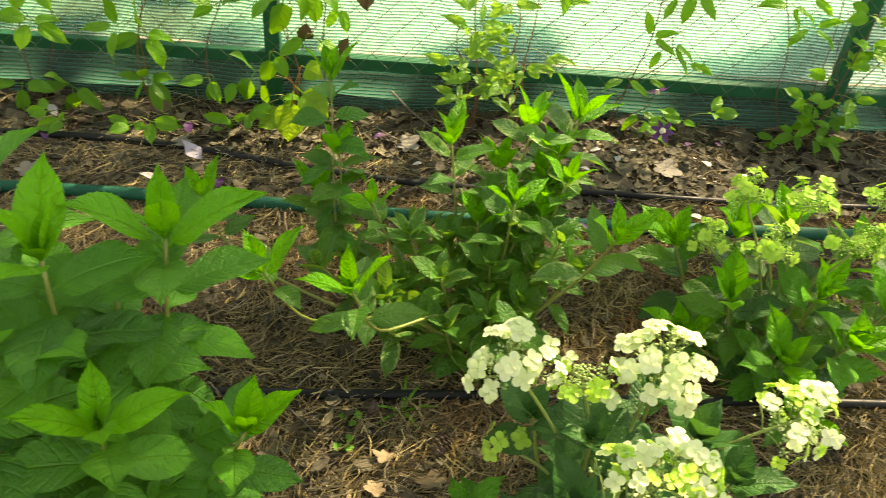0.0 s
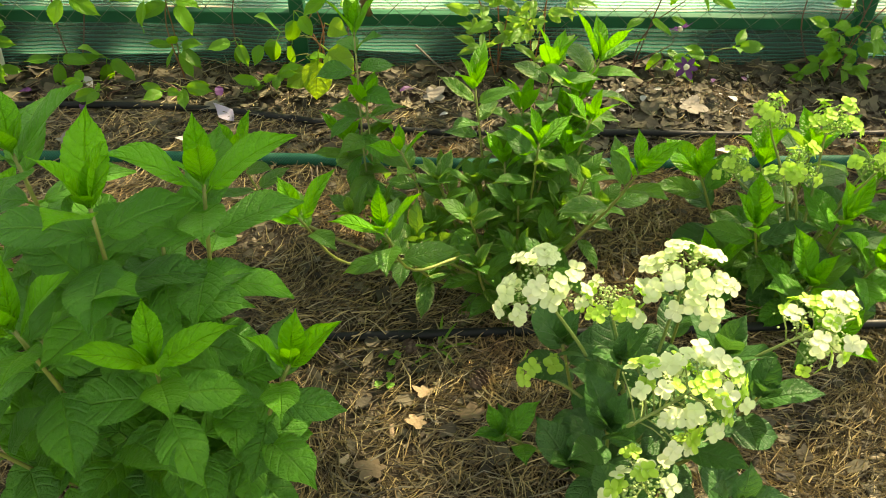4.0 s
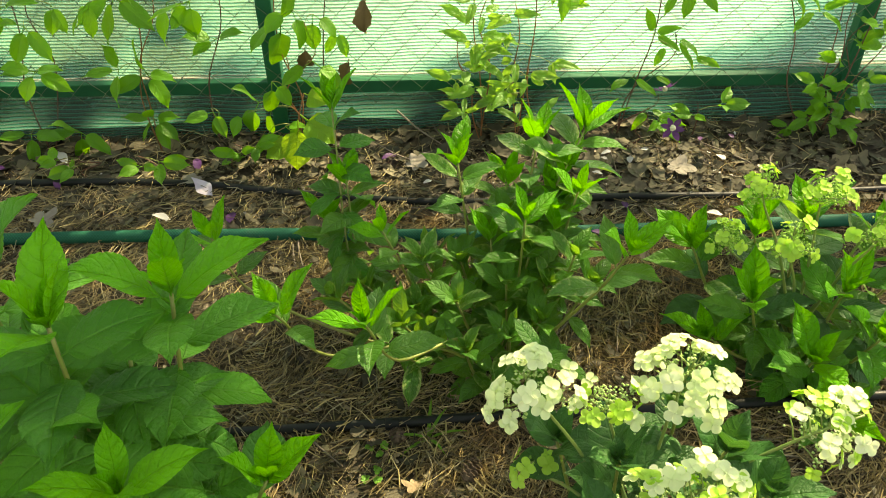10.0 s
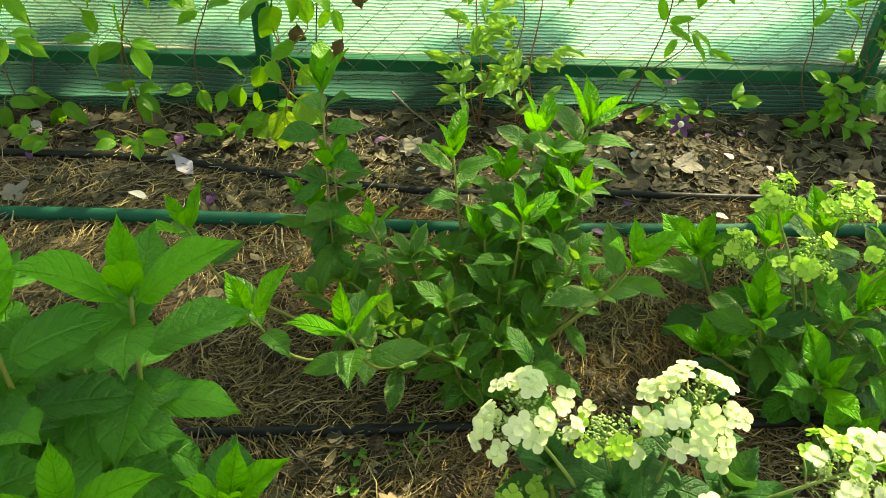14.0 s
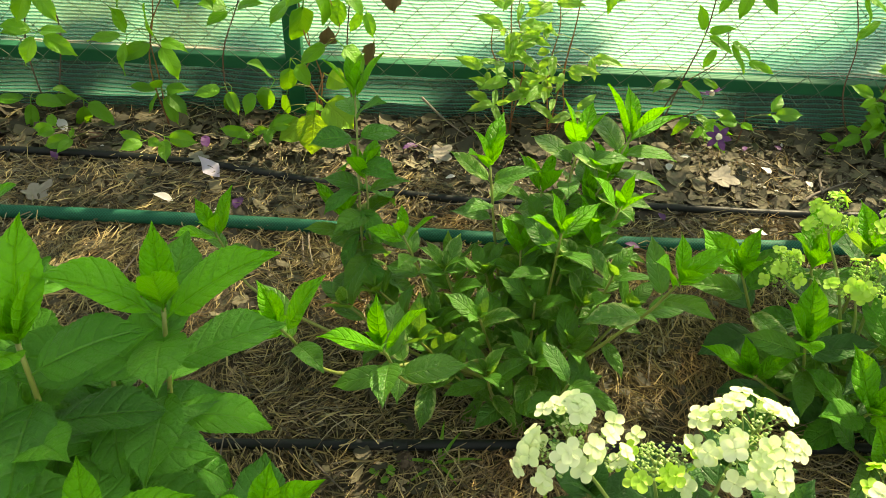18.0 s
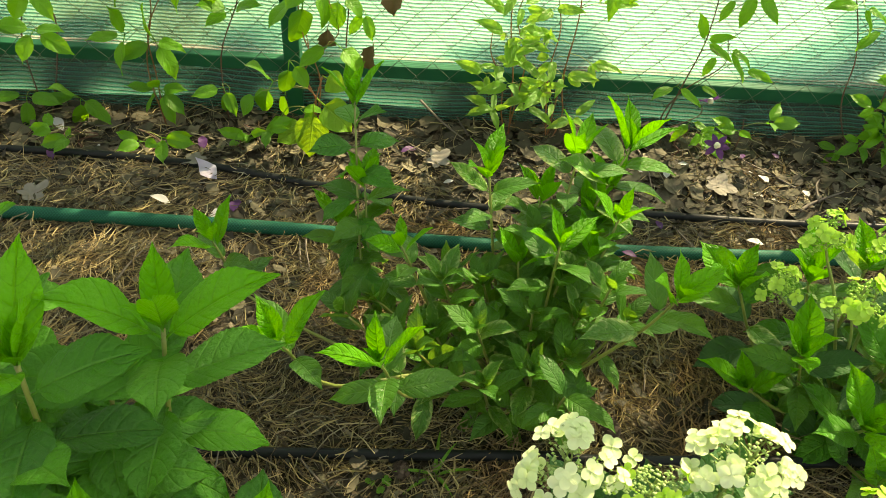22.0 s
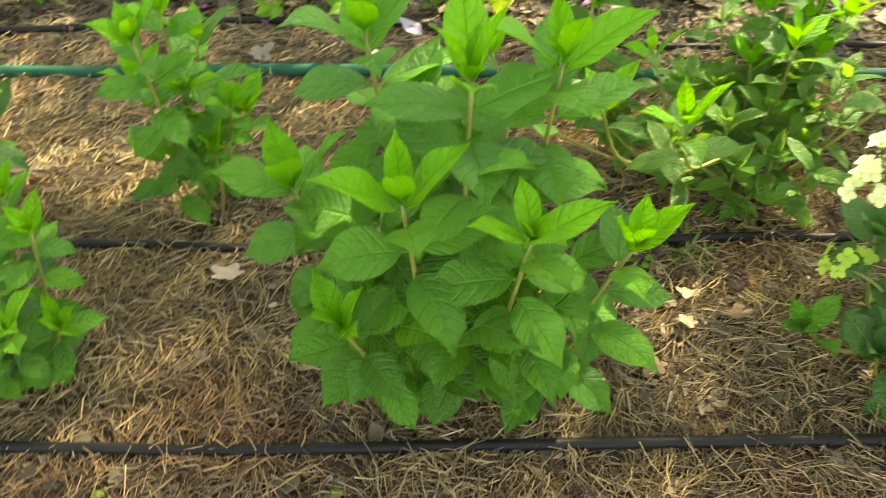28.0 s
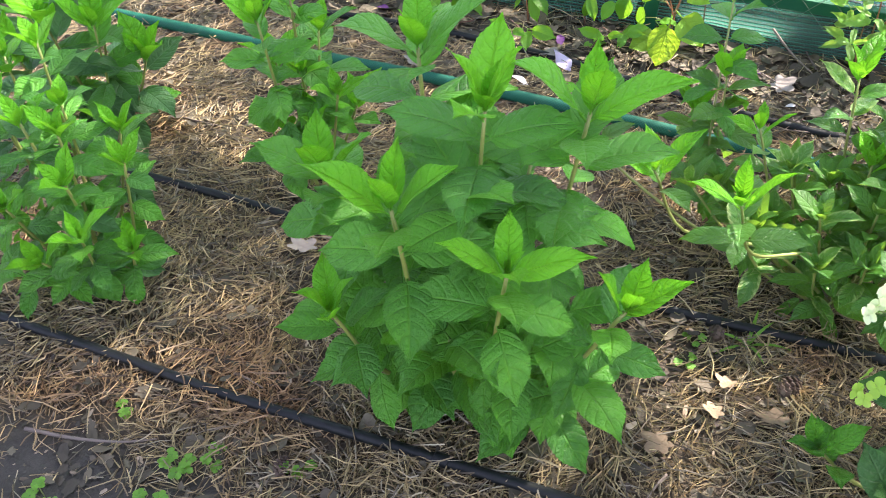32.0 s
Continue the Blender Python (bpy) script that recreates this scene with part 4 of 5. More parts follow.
# the flowering shrub
flowering = hydrangea("flowering_hydrangea", (0.26, 0.62), [
    (0.16, 0.66, 0.27), (0.22, 0.60, 0.31), (0.31, 0.68, 0.30), (0.34, 0.60, 0.32), (0.20, 0.53, 0.27), (0.30, 0.52, 0.28), (0.38, 0.56, 0.29), (0.25, 0.70, 0.22), (0.22, 0.47, 0.20), (0.36, 0.48, 0.18),
    (0.085, 0.60, 0.15, {"nodes": 4, "size": 0.058, "turn": 20, "mature": LEAVES, "young": LEAVES}), (0.17, 0.56, 0.15, {"nodes": 3})],
    "white flowering hydrangea with dark green leaves", 13, 0.070, 6, 0.042, DARKS, DARKS, drop=0.75)
rf = random.Random(31)
fb = flowering.location.copy()
for at, rad, hi, n, axis in (((0.118, 0.612, 0.372), 0.040, 0.060, 26, (-0.3, -0.1, 0.8)), ((0.203, 0.614, 0.338), 0.032, 0.050, 15, (-0.1, -0.2, 0.8)), ((0.283, 0.622, 0.368), 0.046, 0.062, 40, (0.1, -0.1, 0.9)),
                             ((0.252, 0.474, 0.352), 0.048, 0.105, 64, (0.85, 0.25, 0.45)), ((0.420, 0.566, 0.345), 0.042, 0.070, 32, (0.8, 0.0, 0.5)), ((0.226, 0.448, 0.225), 0.036, 0.050, 18, (-0.1, -0.6, 0.6))):
    flower_head(flowering, (0, 0, 0.04), Vector(at) - fb, axis, rf, rad, hi, round(n * 1.3), 0.0114, LIME_TINTED if n == 15 else (MIXED if n in (32, 18, 64) else FLORETS))
flower_head(flowering, (0, 0, 0.03), Vector((0.130, 0.645, 0.185)) - fb, (-0.4, -0.1, 0.6), rf, 0.022, 0.035, 6, 0.0125, LIMES, 40)

# the shrub with lime green heads
lime = hydrangea("flowering_hydrangea", (0.60, 0.98), [
    (0.43, 1.05, 0.23), (0.49, 0.93, 0.22), (0.62, 0.92, 0.24), (0.56, 0.84, 0.18), (0.70, 1.00, 0.26), (0.66, 0.86, 0.20), (0.52, 1.04, 0.26), (0.60, 1.05, 0.28), (0.74, 0.92, 0.22), (0.80, 1.02, 0.26), (0.45, 0.95, 0.12), (0.60, 0.80, 0.10)],
    "hydrangea with lime green young flower heads", 14, 0.086, 8, 0.036, SLIMS[:4] + LEAVES[:2] + DARKS[:2], drop=0.5)
rf = random.Random(32)
lb = lime.location.copy()
for at, rad, hi, n in (((0.497, 1.005, 0.330), 0.030, 0.05, 10), ((0.575, 0.980, 0.335), 0.038, 0.05, 16), ((0.507, 0.900, 0.315), 0.034, 0.06, 14), ((0.455, 0.990, 0.250), 0.026, 0.04, 8), ((0.635, 0.910, 0.315), 0.036, 0.05, 14), ((0.70, 0.99, 0.34), 0.034, 0.05, 12)):
    flower_head(lime, (0, 0, 0.04), Vector(at) - lb, (at[0] - 0.58, at[1] - 0.98, 0.35), rf, rad * 0.85, hi, n, 0.0118, LIMES, 330)

# smaller bushes towards the other end of the bed
hydrangea("hydrangea", (-0.80, 0.98), [(-0.800, 0.880, 0.372, {"turn": 30}), (-0.738, 0.950, 0.330, {"turn": 10}), (-0.778, 0.945, 0.378, {"turn": 70}), (-0.77, 0.93, 0.26), (-0.70, 0.92, 0.24, {"nodes": 4, "size": 0.06}), (-0.736, 0.90, 0.17, {"nodes": 3}), (-0.86, 1.0, 0.22, {"nodes": 4}), (-0.70, 0.98, 0.18, {"nodes": 4}), (-0.82, 0.90, 0.14, {"nodes": 3, "rosette": False})],
          "small young hydrangea with light green leaves", 15, 0.074, 9, 0.037)
hydrangea("dense_hydrangea", (-1.03, 0.66), [(-1.05, 0.70, 0.42), (-1.10, 0.68, 0.40), (-0.985, 0.645, 0.365), (-0.885, 0.625, 0.305), (-0.93, 0.555, 0.305), (-1.01, 0.59, 0.365), (-0.90, 0.52, 0.245), (-1.02, 0.52, 0.265), (-1.08, 0.62, 0.365), (-1.12, 0.54, 0.305), (-0.96, 0.60, 0.355),
          (-0.97, 0.50, 0.195), (-0.88, 0.58, 0.175), (-1.06, 0.47, 0.185), (-1.15, 0.66, 0.335), (-0.95, 0.70, 0.295)],
          "dense compact hydrangea with small mid green leaves", 16, 0.058, 9, 0.027, LEAVES + DARKS[:1], drop=0.6)
hydrangea("hydrangea", (-1.27, 1.00), [(-1.25, 0.90, 0.31), (-1.17, 0.93, 0.30), (-1.33, 0.93, 0.33), (-1.20, 0.99, 0.34), (-1.12, 0.98, 0.22), (-1.30, 0.86, 0.25), (-1.40, 1.0, 0.3)],
          "hydrangea with broad dark green drooping leaves", 17, 0.095, 8, 0.042, LEAVES[:2] + DARKS[:3], drop=0.3)


# ---------------------------------------------------------------- climbers on the fence
def clematis(base, tops, label, seed, meshes, size=0.045, density=9, mat=None, three=True, start=0.1, leaf_from=0.0, y_out=0.05, wiggle=0.03, droop=None, sprays=()):
    """A climber: thin vines from the soil up the wire, with leaves in threes; or sprays, each with its place, leaf size and the slants of its leaves."""
    r = random.Random(seed)
    b = Vector((base[0], base[1], bed_height(*base)))
    plant = thing("clematis", b, label, "climber")
    lines = []
    for tx, ty, tz in tops:
        tip = Vector((tx, ty, tz)) - b
        pts = [Vector((r.uniform(-0.01, 0.01), r.uniform(-0.01, 0.01), -0.01))]
        for k in (0.3, 0.55, 0.8):
            pts.append(pts[0].lerp(tip, k) + Vector((r.uniform(-wiggle, wiggle), r.uniform(-0.012, 0.012), 0)))
        pts.append(tip)
        line = spline(pts, 5)
        lines += line
        vine = piece("vine", tube_mesh("vine", line, lambda t: 0.0017 - 0.0007 * t, 5, mat or MAT_VINE), plant)
        for k in range(density):
            t = start + (1 - start) * (k + r.uniform(0.2, 0.8)) / density
            if t < leaf_from:
                continue
            p = line[min(len(line) - 1, int(t * (len(line) - 1)))]
            a = r.uniform(2.4, 7.0)
            out = Vector((math.cos(a), -abs(math.sin(a)) * 0.8 - 0.15, r.uniform(-0.1, 0.5))).normalized()
            q = p + out * r.uniform(0.012, y_out)
            vs, fs = [], []
            tube_data([p, p.lerp(q, 0.5) + Vector((0, 0, 0.004)), q], 0.0008, 3, vs, fs)
            spray = piece("leaf_stalk", mesh_from("leaf_stalk", vs, fs, MAT_STEM), plant)
            for w in ((0, 1.1, -1.1) if three else (0,)):
                f = Matrix.Rotation(w + r.uniform(-0.3, 0.3), 3, "Z") @ out
                f.z -= r.uniform(-0.25, 0.55) if droop is None else r.uniform(-droop, droop)
                place_leaf(meshes, spray, q, f, Vector((0.1, -0.9, 0.8)), size * r.uniform(0.75, 1.2) * (1 if w == 0 else 0.85), r)
    for x, z, size, *slants in sprays:
        q = Vector((x, FENCE_Y - r.uniform(0.055, 0.10), z)) - b
        p = min(lines, key=lambda c: (c - q).length + (0.08 if c.z > q.z else 0))
        vs, fs = [], []
        tube_data(spline([p, p.lerp(q, 0.5) + Vector((0, -0.006, 0.010)), q], 4), 0.0008, 4, vs, fs)
        spray = piece("leaf_stalk", mesh_from("leaf_stalk", vs, fs, MAT_STEM), plant)
        for slant in slants:
            a = radians(slant + r.uniform(-8, 8))
            f = Vector((math.cos(a), -0.35 + r.uniform(-0.2, 0.15), math.sin(a)))
            place_leaf(meshes, spray, q, f, Vector((r.uniform(-0.6, 0.6), -0.45, 0.95)), size * r.uniform(0.78, 1.0), r)
    return plant


clematis((-0.85, 1.69), [(-0.82, 1.70, 0.52), (-0.76, 1.70, 0.42)], "clematis with light green leaves climbing the fence", 41, CLEM, density=0, sprays=[
    (-0.805, 0.217, 0.075, 178, 150, -18, 25, 238), (-0.791, 0.321, 0.078, 150, 242, -60), (-0.819, 0.365, 0.085, 200, 235, 20), (-0.890, 0.326, 0.070, 195, 250), (-0.870, 0.058, 0.068, 182, 8, 266), (-0.765, 0.050, 0.074, 118, 168, -22, 258), (-0.732, 0.357, 0.070, 265, 300), (-0.80, 0.47, 0.075, 30, 150, 250), (-0.85, 0.44, 0.070, 160, 250, -20)])
clematis((-0.594, 1.68), [(-0.60, 1.70, 0.48), (-0.54, 1.70, 0.40)], "clematis with reddish vines climbing the fence", 42, CLEM, mat=MAT_VINE_RED, density=0, sprays=[
    (-0.582, 0.192, 0.078, 100, 8, -62, 205), (-0.630, 0.215, 0.078, 183, 92, 248), (-0.593, 0.076, 0.066, 165, 105, 22, -25, -75, 215), (-0.609, 0.362, 0.088, 250, 200, -30), (-0.646, 0.369, 0.070, 215, 265), (-0.56, 0.44, 0.075, 20, 140, 260), (-0.64, 0.45, 0.075, 170, 250)])
clematis((-0.455, 1.69), [(-0.385, 1.705, 0.54)], "thin dark clematis stick with few leaves", 43, CLEM_WIDE, density=0, sprays=[
    (-0.423, 0.261, 0.066, 150, 200, 30), (-0.458, 0.096, 0.058, 190, -62), (-0.449, 0.088, 0.060, 258), (-0.504, 0.348, 0.084, 245, -40), (-0.451, 0.360, 0.078, 235, 262, 190), (-0.41, 0.47, 0.088, 30, 160)])
clematis((-0.285, 1.66), [(-0.26, 1.70, 0.44), (-0.29, 1.69, 0.24), (-0.23, 1.66, 0.30)], "clematis with rounded leaves and reddish stems", 44, CLEM_ROUND, mat=MAT_VINE_RED, density=0, sprays=[
    (-0.352, 0.122, 0.074, 105, 245), (-0.315, 0.175, 0.060, 260, -50), (-0.327, 0.106, 0.060, 250), (-0.325, 0.072, 0.076, 232), (-0.300, 0.070, 0.050, -40, 20), (-0.280, 0.304, 0.080, 262, 200), (-0.252, 0.331, 0.066, 200, -60), (-0.211, 0.317, 0.062, 265, -30), (-0.223, 0.219, 0.066, 200, -30), (-0.375, 0.107, 0.055, 215), (-0.249, 0.380, 0.062, 262, 160)])
clematis((-0.19, 1.69), [(-0.15, 1.70, 0.52)], "nearly bare dark clematis vine on the fence", 45, CLEM, density=0, sprays=[(-0.164, 0.278, 0.062, -75, 240), (-0.15, 0.47, 0.062, 20, 150)])
clematis((0.130, 1.69), [(0.118, 1.69, 0.50), (0.150, 1.69, 0.34), (0.085, 1.69, 0.24)], "clematis with narrow pale green leaves at the fence", 46, CLEM_GREY, 0.058, 6, MAT_VINE_RED, start=0.2, y_out=0.05, droop=0.8, wiggle=0.015)
clematis((0.220, 1.68), [(0.275, 1.70, 0.50), (0.205, 1.68, 0.32), (0.245, 1.69, 0.22)], "clematis with narrow pale green leaves at the fence", 47, CLEM_GREY, 0.058, 6, MAT_VINE_RED, start=0.2, y_out=0.05, droop=0.8, wiggle=0.015)
clematis((0.44, 1.67), [(0.50, 1.69, 0.46), (0.55, 1.69, 0.24), (0.53, 1.67, 0.10)], "flowering clematis on thin vines along the fence", 48, CLEM_SLIM, density=0, sprays=[
    (0.497, 0.246, 0.062, 110, 30, -15), (0.548, 0.232, 0.069, -60, -25), (0.585, 0.194, 0.062, -10), (0.458, 0.157, 0.062, 178, -30), (0.504, 0.078, 0.056, -10, 225), (0.513, 0.143, 0.050, -20), (0.523, 0.232, 0.056, 235), (0.300, 0.403, 0.088, 200, 262, -20), (0.369, 0.403, 0.075, 240, -30), (0.567, 0.360, 0.075, 250, -45), (0.542, 0.335, 0.050, 235)])
clematis((0.88, 1.67), [(0.845, 1.69, 0.46), (0.92, 1.69, 0.32), (0.72, 1.69, 0.42)], "thin clematis shoots beside the fence post", 52, CLEM_SLIM, density=0, sprays=[
    (0.763, 0.347, 0.075, 165, -20, -60), (0.807, 0.359, 0.069, 60, -25), (0.840, 0.284, 0.062, 20, -30, 215), (0.922, 0.271, 0.056, -20), (0.699, 0.396, 0.062, 190, 0)])
clematis((0.91, 1.66), [(0.97, 1.69, 0.26), (0.90, 1.64, 0.14), (1.00, 1.69, 0.50), (1.08, 1.69, 0.42)], "leafy clematis round the fence post", 49, CLEM, 0.052, 6)
clematis((-1.06, 1.69), [(-1.05, 1.70, 0.34), (-1.10, 1.69, 0.22), (-1.00, 1.69, 0.26)], "clematis with yellowish green leaves at the fence", 50, CLEM, 0.056, 8)
clematis((-1.38, 1.69), [(-1.36, 1.70, 0.30), (-1.42, 1.69, 0.15)], "clematis with yellowish green leaves at the fence", 51, CLEM, 0.060, 7)
# low trifoliate shoots by the fence foot
for k, (x, y, n) in enumerate(((-0.587, 1.575, 2), (-0.71, 1.56, 2), (0.45, 1.62, 3), (0.62, 1.66, 2), (-0.40, 1.60, 2))):
    r = random.Random(60 + k)
    clematis((x, y), [(x + r.uniform(-0.05, 0.05), y - r.uniform(0, 0.03), 0.05 + 0.04 * r.random()) for _ in range(max(1, n // 2))], "low clematis shoot with leaves in threes", 70 + k, CLEM, 0.055, 2, start=0.6, droop=0.25)

# a shoot with large heart-shaped leaves hanging low
HEARTS = leaf_set("leaf", MAT_HEART, 3, width=0.86, bend=0.3, fold=0.15, serration=0.0, stalk=0.3, rows=14, widest=0.33, sharp=1.5)
rh = random.Random(55)
heart_place = Vector((-0.275, 1.64, bed_height(-0.275, 1.64)))
heart = thing("clematis", heart_place, "clematis shoot with large yellowish green heart-shaped leaves", "climber")
heart_line = spline([(0, 0, -0.01), (0.006, -0.02, 0.05), (0.012, -0.035, 0.11), (0.03, -0.02, 0.17)], 5)
heart_vine = piece("vine", tube_mesh("vine", heart_line, 0.0014, 5, MAT_VINE_RED), heart)
for at, f, size in (((0.012, -0.035, 0.115), (-0.1, -0.35, -0.9), 0.088), ((0.016, -0.03, 0.125), (0.75, -0.35, -0.5), 0.076), ((0.0, -0.03, 0.07), (-0.8, -0.5, -0.35), 0.062), ((0.03, -0.02, 0.17), (0.5, -0.6, 0.1), 0.056)):
    place_leaf(HEARTS, heart_vine, Vector(at), Vector(f), Vector((0.0, -0.8, 0.7)), size, rh)


# purple clematis flowers, fallen petals
PETALS = {m.name: leaf_mesh("petal", m, 1.0, 0.46, 0.25, 0.2, 0.5, 0.0, 0.08, 0.02, 6, 2, 5) for m in (MAT_PURPLE, MAT_LILAC, MAT_WHITE_PETAL, MAT_FADED)}


def clematis_flower(at, facing, size, seed, label, petal="purple_petal", wilt=0.0):
    r = random.Random(seed)
    fl = thing("clematis_flower", at, label, "flower")
    face = Vector(facing).normalized()
    s = face.orthogonal().normalized()
    bm = bmesh.new()
    bmesh.ops.create_icosphere(bm, subdivisions=2, radius=size * 0.22)
    for v in bm.verts:
        v.co *= r.uniform(0.8, 1.2)
    me = bpy.data.meshes.new("flower_centre")
    bm.to_mesh(me)
    bm.free()
    me.materials.append(MAT_STAMEN)
    piece("flower_centre", me, fl, Matrix.Translation(face * size * 0.12))
    for k in range(6):
        f = Matrix.Rotation(k * math.pi / 3 + r.uniform(-0.15, 0.15), 3, face) @ s + face * r.uniform(-0.1, 0.25)
        f += Vector((r.uniform(-0.5, 0.5), r.uniform(-0.3, 0.3), -r.uniform(0.6, 1.5))) * wilt
        piece("petal", PETALS[petal], fl, turn_to(f, face) @ Matrix.Scale(size * r.uniform(0.85, 1.1), 4))


clematis_flower((0.521, 1.515, 0.110), (-0.1, -0.8, 0.6), 0.028, 1, "open purple clematis flower with pale stamens")
clematis_flower((0.530, 1.640, 0.135), (0.1, -0.6, -0.7), 0.028, 2, "nodding purple clematis flower")
clematis_flower((0.545, 1.672, 0.415), (0.2, -0.9, 0.1), 0.030, 3, "faded purple clematis flower on the fence", "faded_purple_petal", 0.7)
clematis_flower((0.650, 1.670, 0.430), (0.0, -0.9, -0.1), 0.034, 4, "withered brownish purple clematis flower on the fence", "faded_purple_petal", 0.9)


def fallen(name, label, category, x, y, mesh, size, seed, lift=0.006, stand=0.5, group=""):
    r = random.Random(seed)
    ob = new(name, mesh)
    ob.matrix_world = Matrix.Translation((x, y, bed_height(x, y) + lift)) @ Euler((r.uniform(0.0, stand), r.uniform(-stand, stand), r.uniform(0, 6.28))).to_matrix().to_4x4() @ Matrix.Scale(size, 4)
    return tagged(ob, label, category, group)


for k, (x, y, c, s) in enumerate(((-0.555, 1.411, "white_petal", 0.034), (-0.391, 1.377, "purple_petal", 0.038), (-0.41, 1.385, "white_petal", 0.03), (-0.816, 1.648, "white_petal", 0.036),
                                  (-0.79, 1.539, "purple_petal", 0.026), (-0.50, 1.611, "purple_petal", 0.034), (-0.565, 1.598, "white_petal", 0.026), (-0.09, 1.59, "purple_petal", 0.032), (0.657, 1.536, "white_petal", 0.034),
                                  (0.446, 1.525, "white_petal", 0.034), (0.563, 1.349, "white_petal", 0.036), (0.41, 1.371, "purple_petal", 0.03), (0.325, 1.301, "purple_petal", 0.03), (0.727, 1.495, "white_petal", 0.028),
                                  (0.416, 1.578, "white_petal", 0.026), (0.40, 1.54, "white_petal", 0.022), (0.36, 1.50, "white_petal", 0.024), (0.50, 1.58, "white_petal", 0.022), (0.62, 1.61, "purple_petal", 0.026), (0.70, 1.62, "purple_petal", 0.024), (-0.92, 1.60, "purple_petal", 0.026),
                                  (0.02, 1.50, "white_petal", 0.022), (0.30, 1.47, "white_petal", 0.02))):
    fallen("fallen_petal", {"faded_lilac_petal": "faded lilac clematis petal lying on mulch", "white_petal": "bleached white petal lying on mulch", "purple_petal": "purple clematis petal lying on mulch"}[c], "petal", x, y, PETALS[c], s * (1.25 if x < 0 else 0.95), 200 + k, 0.020, 0.12, group="fallen petals")


lilac = new("fallen_petal", leaf_mesh("petal", MAT_LILAC, 1.0, 0.52, -0.35, 0.35, 0.66, 0.03, 0.16, 0.02, 8, 2, 8))
lilac.matrix_world = Matrix.Translation((-0.490, 1.515, bed_height(-0.49, 1.515) + 0.030)) @ turn_to(Vector((0.72, -0.66, -0.20)), Vector((-0.25, -0.45, 1))) @ Matrix.Scale(0.068, 4)
tagged(lilac, "broad faded lilac clematis petal propped on a pipe", "petal", "fallen petals")


def dead_leaf_mesh(seed, mat):
    r = random.Random(seed)
    vs, fs = litter_leaf(r, True)
    return mesh_from("fallen_leaf", vs, fs, mat)


for k, (x, y, mat, s, lab) in enumerate(((-0.092, 0.61, MAT_LITTER_ONE, 0.65, "yellowish brown fallen leaf on pine needles"), (-0.031, 0.686, MAT_LITTER_ONE, 0.5, "small tan fallen leaf on pine needles"), (-0.724, 0.788, MAT_PALE_LEAF, 0.7, "pale dry leaf on pine needles"),
                                         (-0.776, 1.40, MAT_PALE_LEAF, 1.0, "pale grey dry leaf beside the hose"), (0.547, 1.516, MAT_PALE_LEAF, 1.1, "bleached crumpled leaf on dark litter"), (-0.014, 1.57, MAT_PALE_LEAF, 0.9, "bleached dry leaf on dark litter"),
                                         (-0.50, 1.53, MAT_PALE_LEAF, 0.8, "pale dry leaf on dark litter"), (0.05, 0.70, MAT_LITTER_ONE, 0.65, "brown fallen leaf on pine needles"), (-0.02, 0.74, MAT_LITTER_ONE, 0.5, "reddish brown fallen leaf on pine needles"))):
    fallen("fallen_leaf", lab, "leaf", x, y, dead_leaf_mesh(300 + k, mat), s, 320 + k, 0.017, 0.3)

for k, (at, sz) in enumerate((((-0.100, 1.69, 0.345), 0.085), ((-0.147, 1.665, 0.215), 0.075), ((-0.240, 1.685, 0.235), 0.07), ((-0.118, 1.69, 0.43), 0.06))):
    r = random.Random(90 + k)
    ob = new("dry_leaf", DRIES[k % 3])
    ob.matrix_world = Matrix.Translation(at) @ turn_to(Vector((r.uniform(-0.4, 0.4), -0.2, -1)), Vector((r.uniform(-0.5, 0.5), -1, 0.2))) @ Matrix.Scale(sz, 4)
    tagged(ob, "withered brown leaf hanging on the fence wire", "leaf")


# ---------------------------------------------------------------- weeds, chips, stub, plant label
def weed(x, y, n, size, seed):
    r = random.Random(seed)
    b = Vector((x, y, bed_height(x, y)))
    plant = thing("weed", b, "tiny bright green weed seedling in the soil", "weed", "weeds")
    for k in range(n):
        a, h = r.uniform(0, 6.28), r.uniform(0.4, 1.2) * size
        tip = Vector((math.cos(a) * size * 0.8, math.sin(a) * size * 0.8, h))
        stem = piece("stem", tube_mesh("stem", [Vector((0, 0, -0.004)), tip * 0.5 + Vector((0, 0, h * 0.15)), tip], 0.0007, 4, MAT_STEM), plant)
        for q in range(5):
            f = Vector((math.cos(a + q * 1.26), math.sin(a + q * 1.26), 0.2))
            place_leaf(WEED_LEAVES, stem, tip, f, Vector((0, 0, 1)), size * r.uniform(0.35, 0.65), r)


WEED_LEAVES = leaf_set("leaf", MAT_WEED, 3, width=0.95, bend=0.3, fold=0.15, serration=0.08, rows=8, widest=0.6, sharp=0.4)
for k, (x, y, n, s) in enumerate(((-0.828, 0.408, 3, 0.016), (-0.693, 0.355, 5, 0.020), (-0.651, 0.388, 4, 0.018), (-0.524, 0.407, 4, 0.015), (-0.559, 0.397, 2, 0.012), (-0.696, 0.299, 5, 0.020), (-0.832, 0.258, 4, 0.02), (-0.316, 0.346, 3, 0.016), (-0.575, 0.294, 3, 0.015), (-0.078, 0.815, 3, 0.014), (-0.082, 0.762, 3, 0.014), (-0.415, 1.60, 4, 0.022))):
    weed(x, y, n, s, 400 + k)


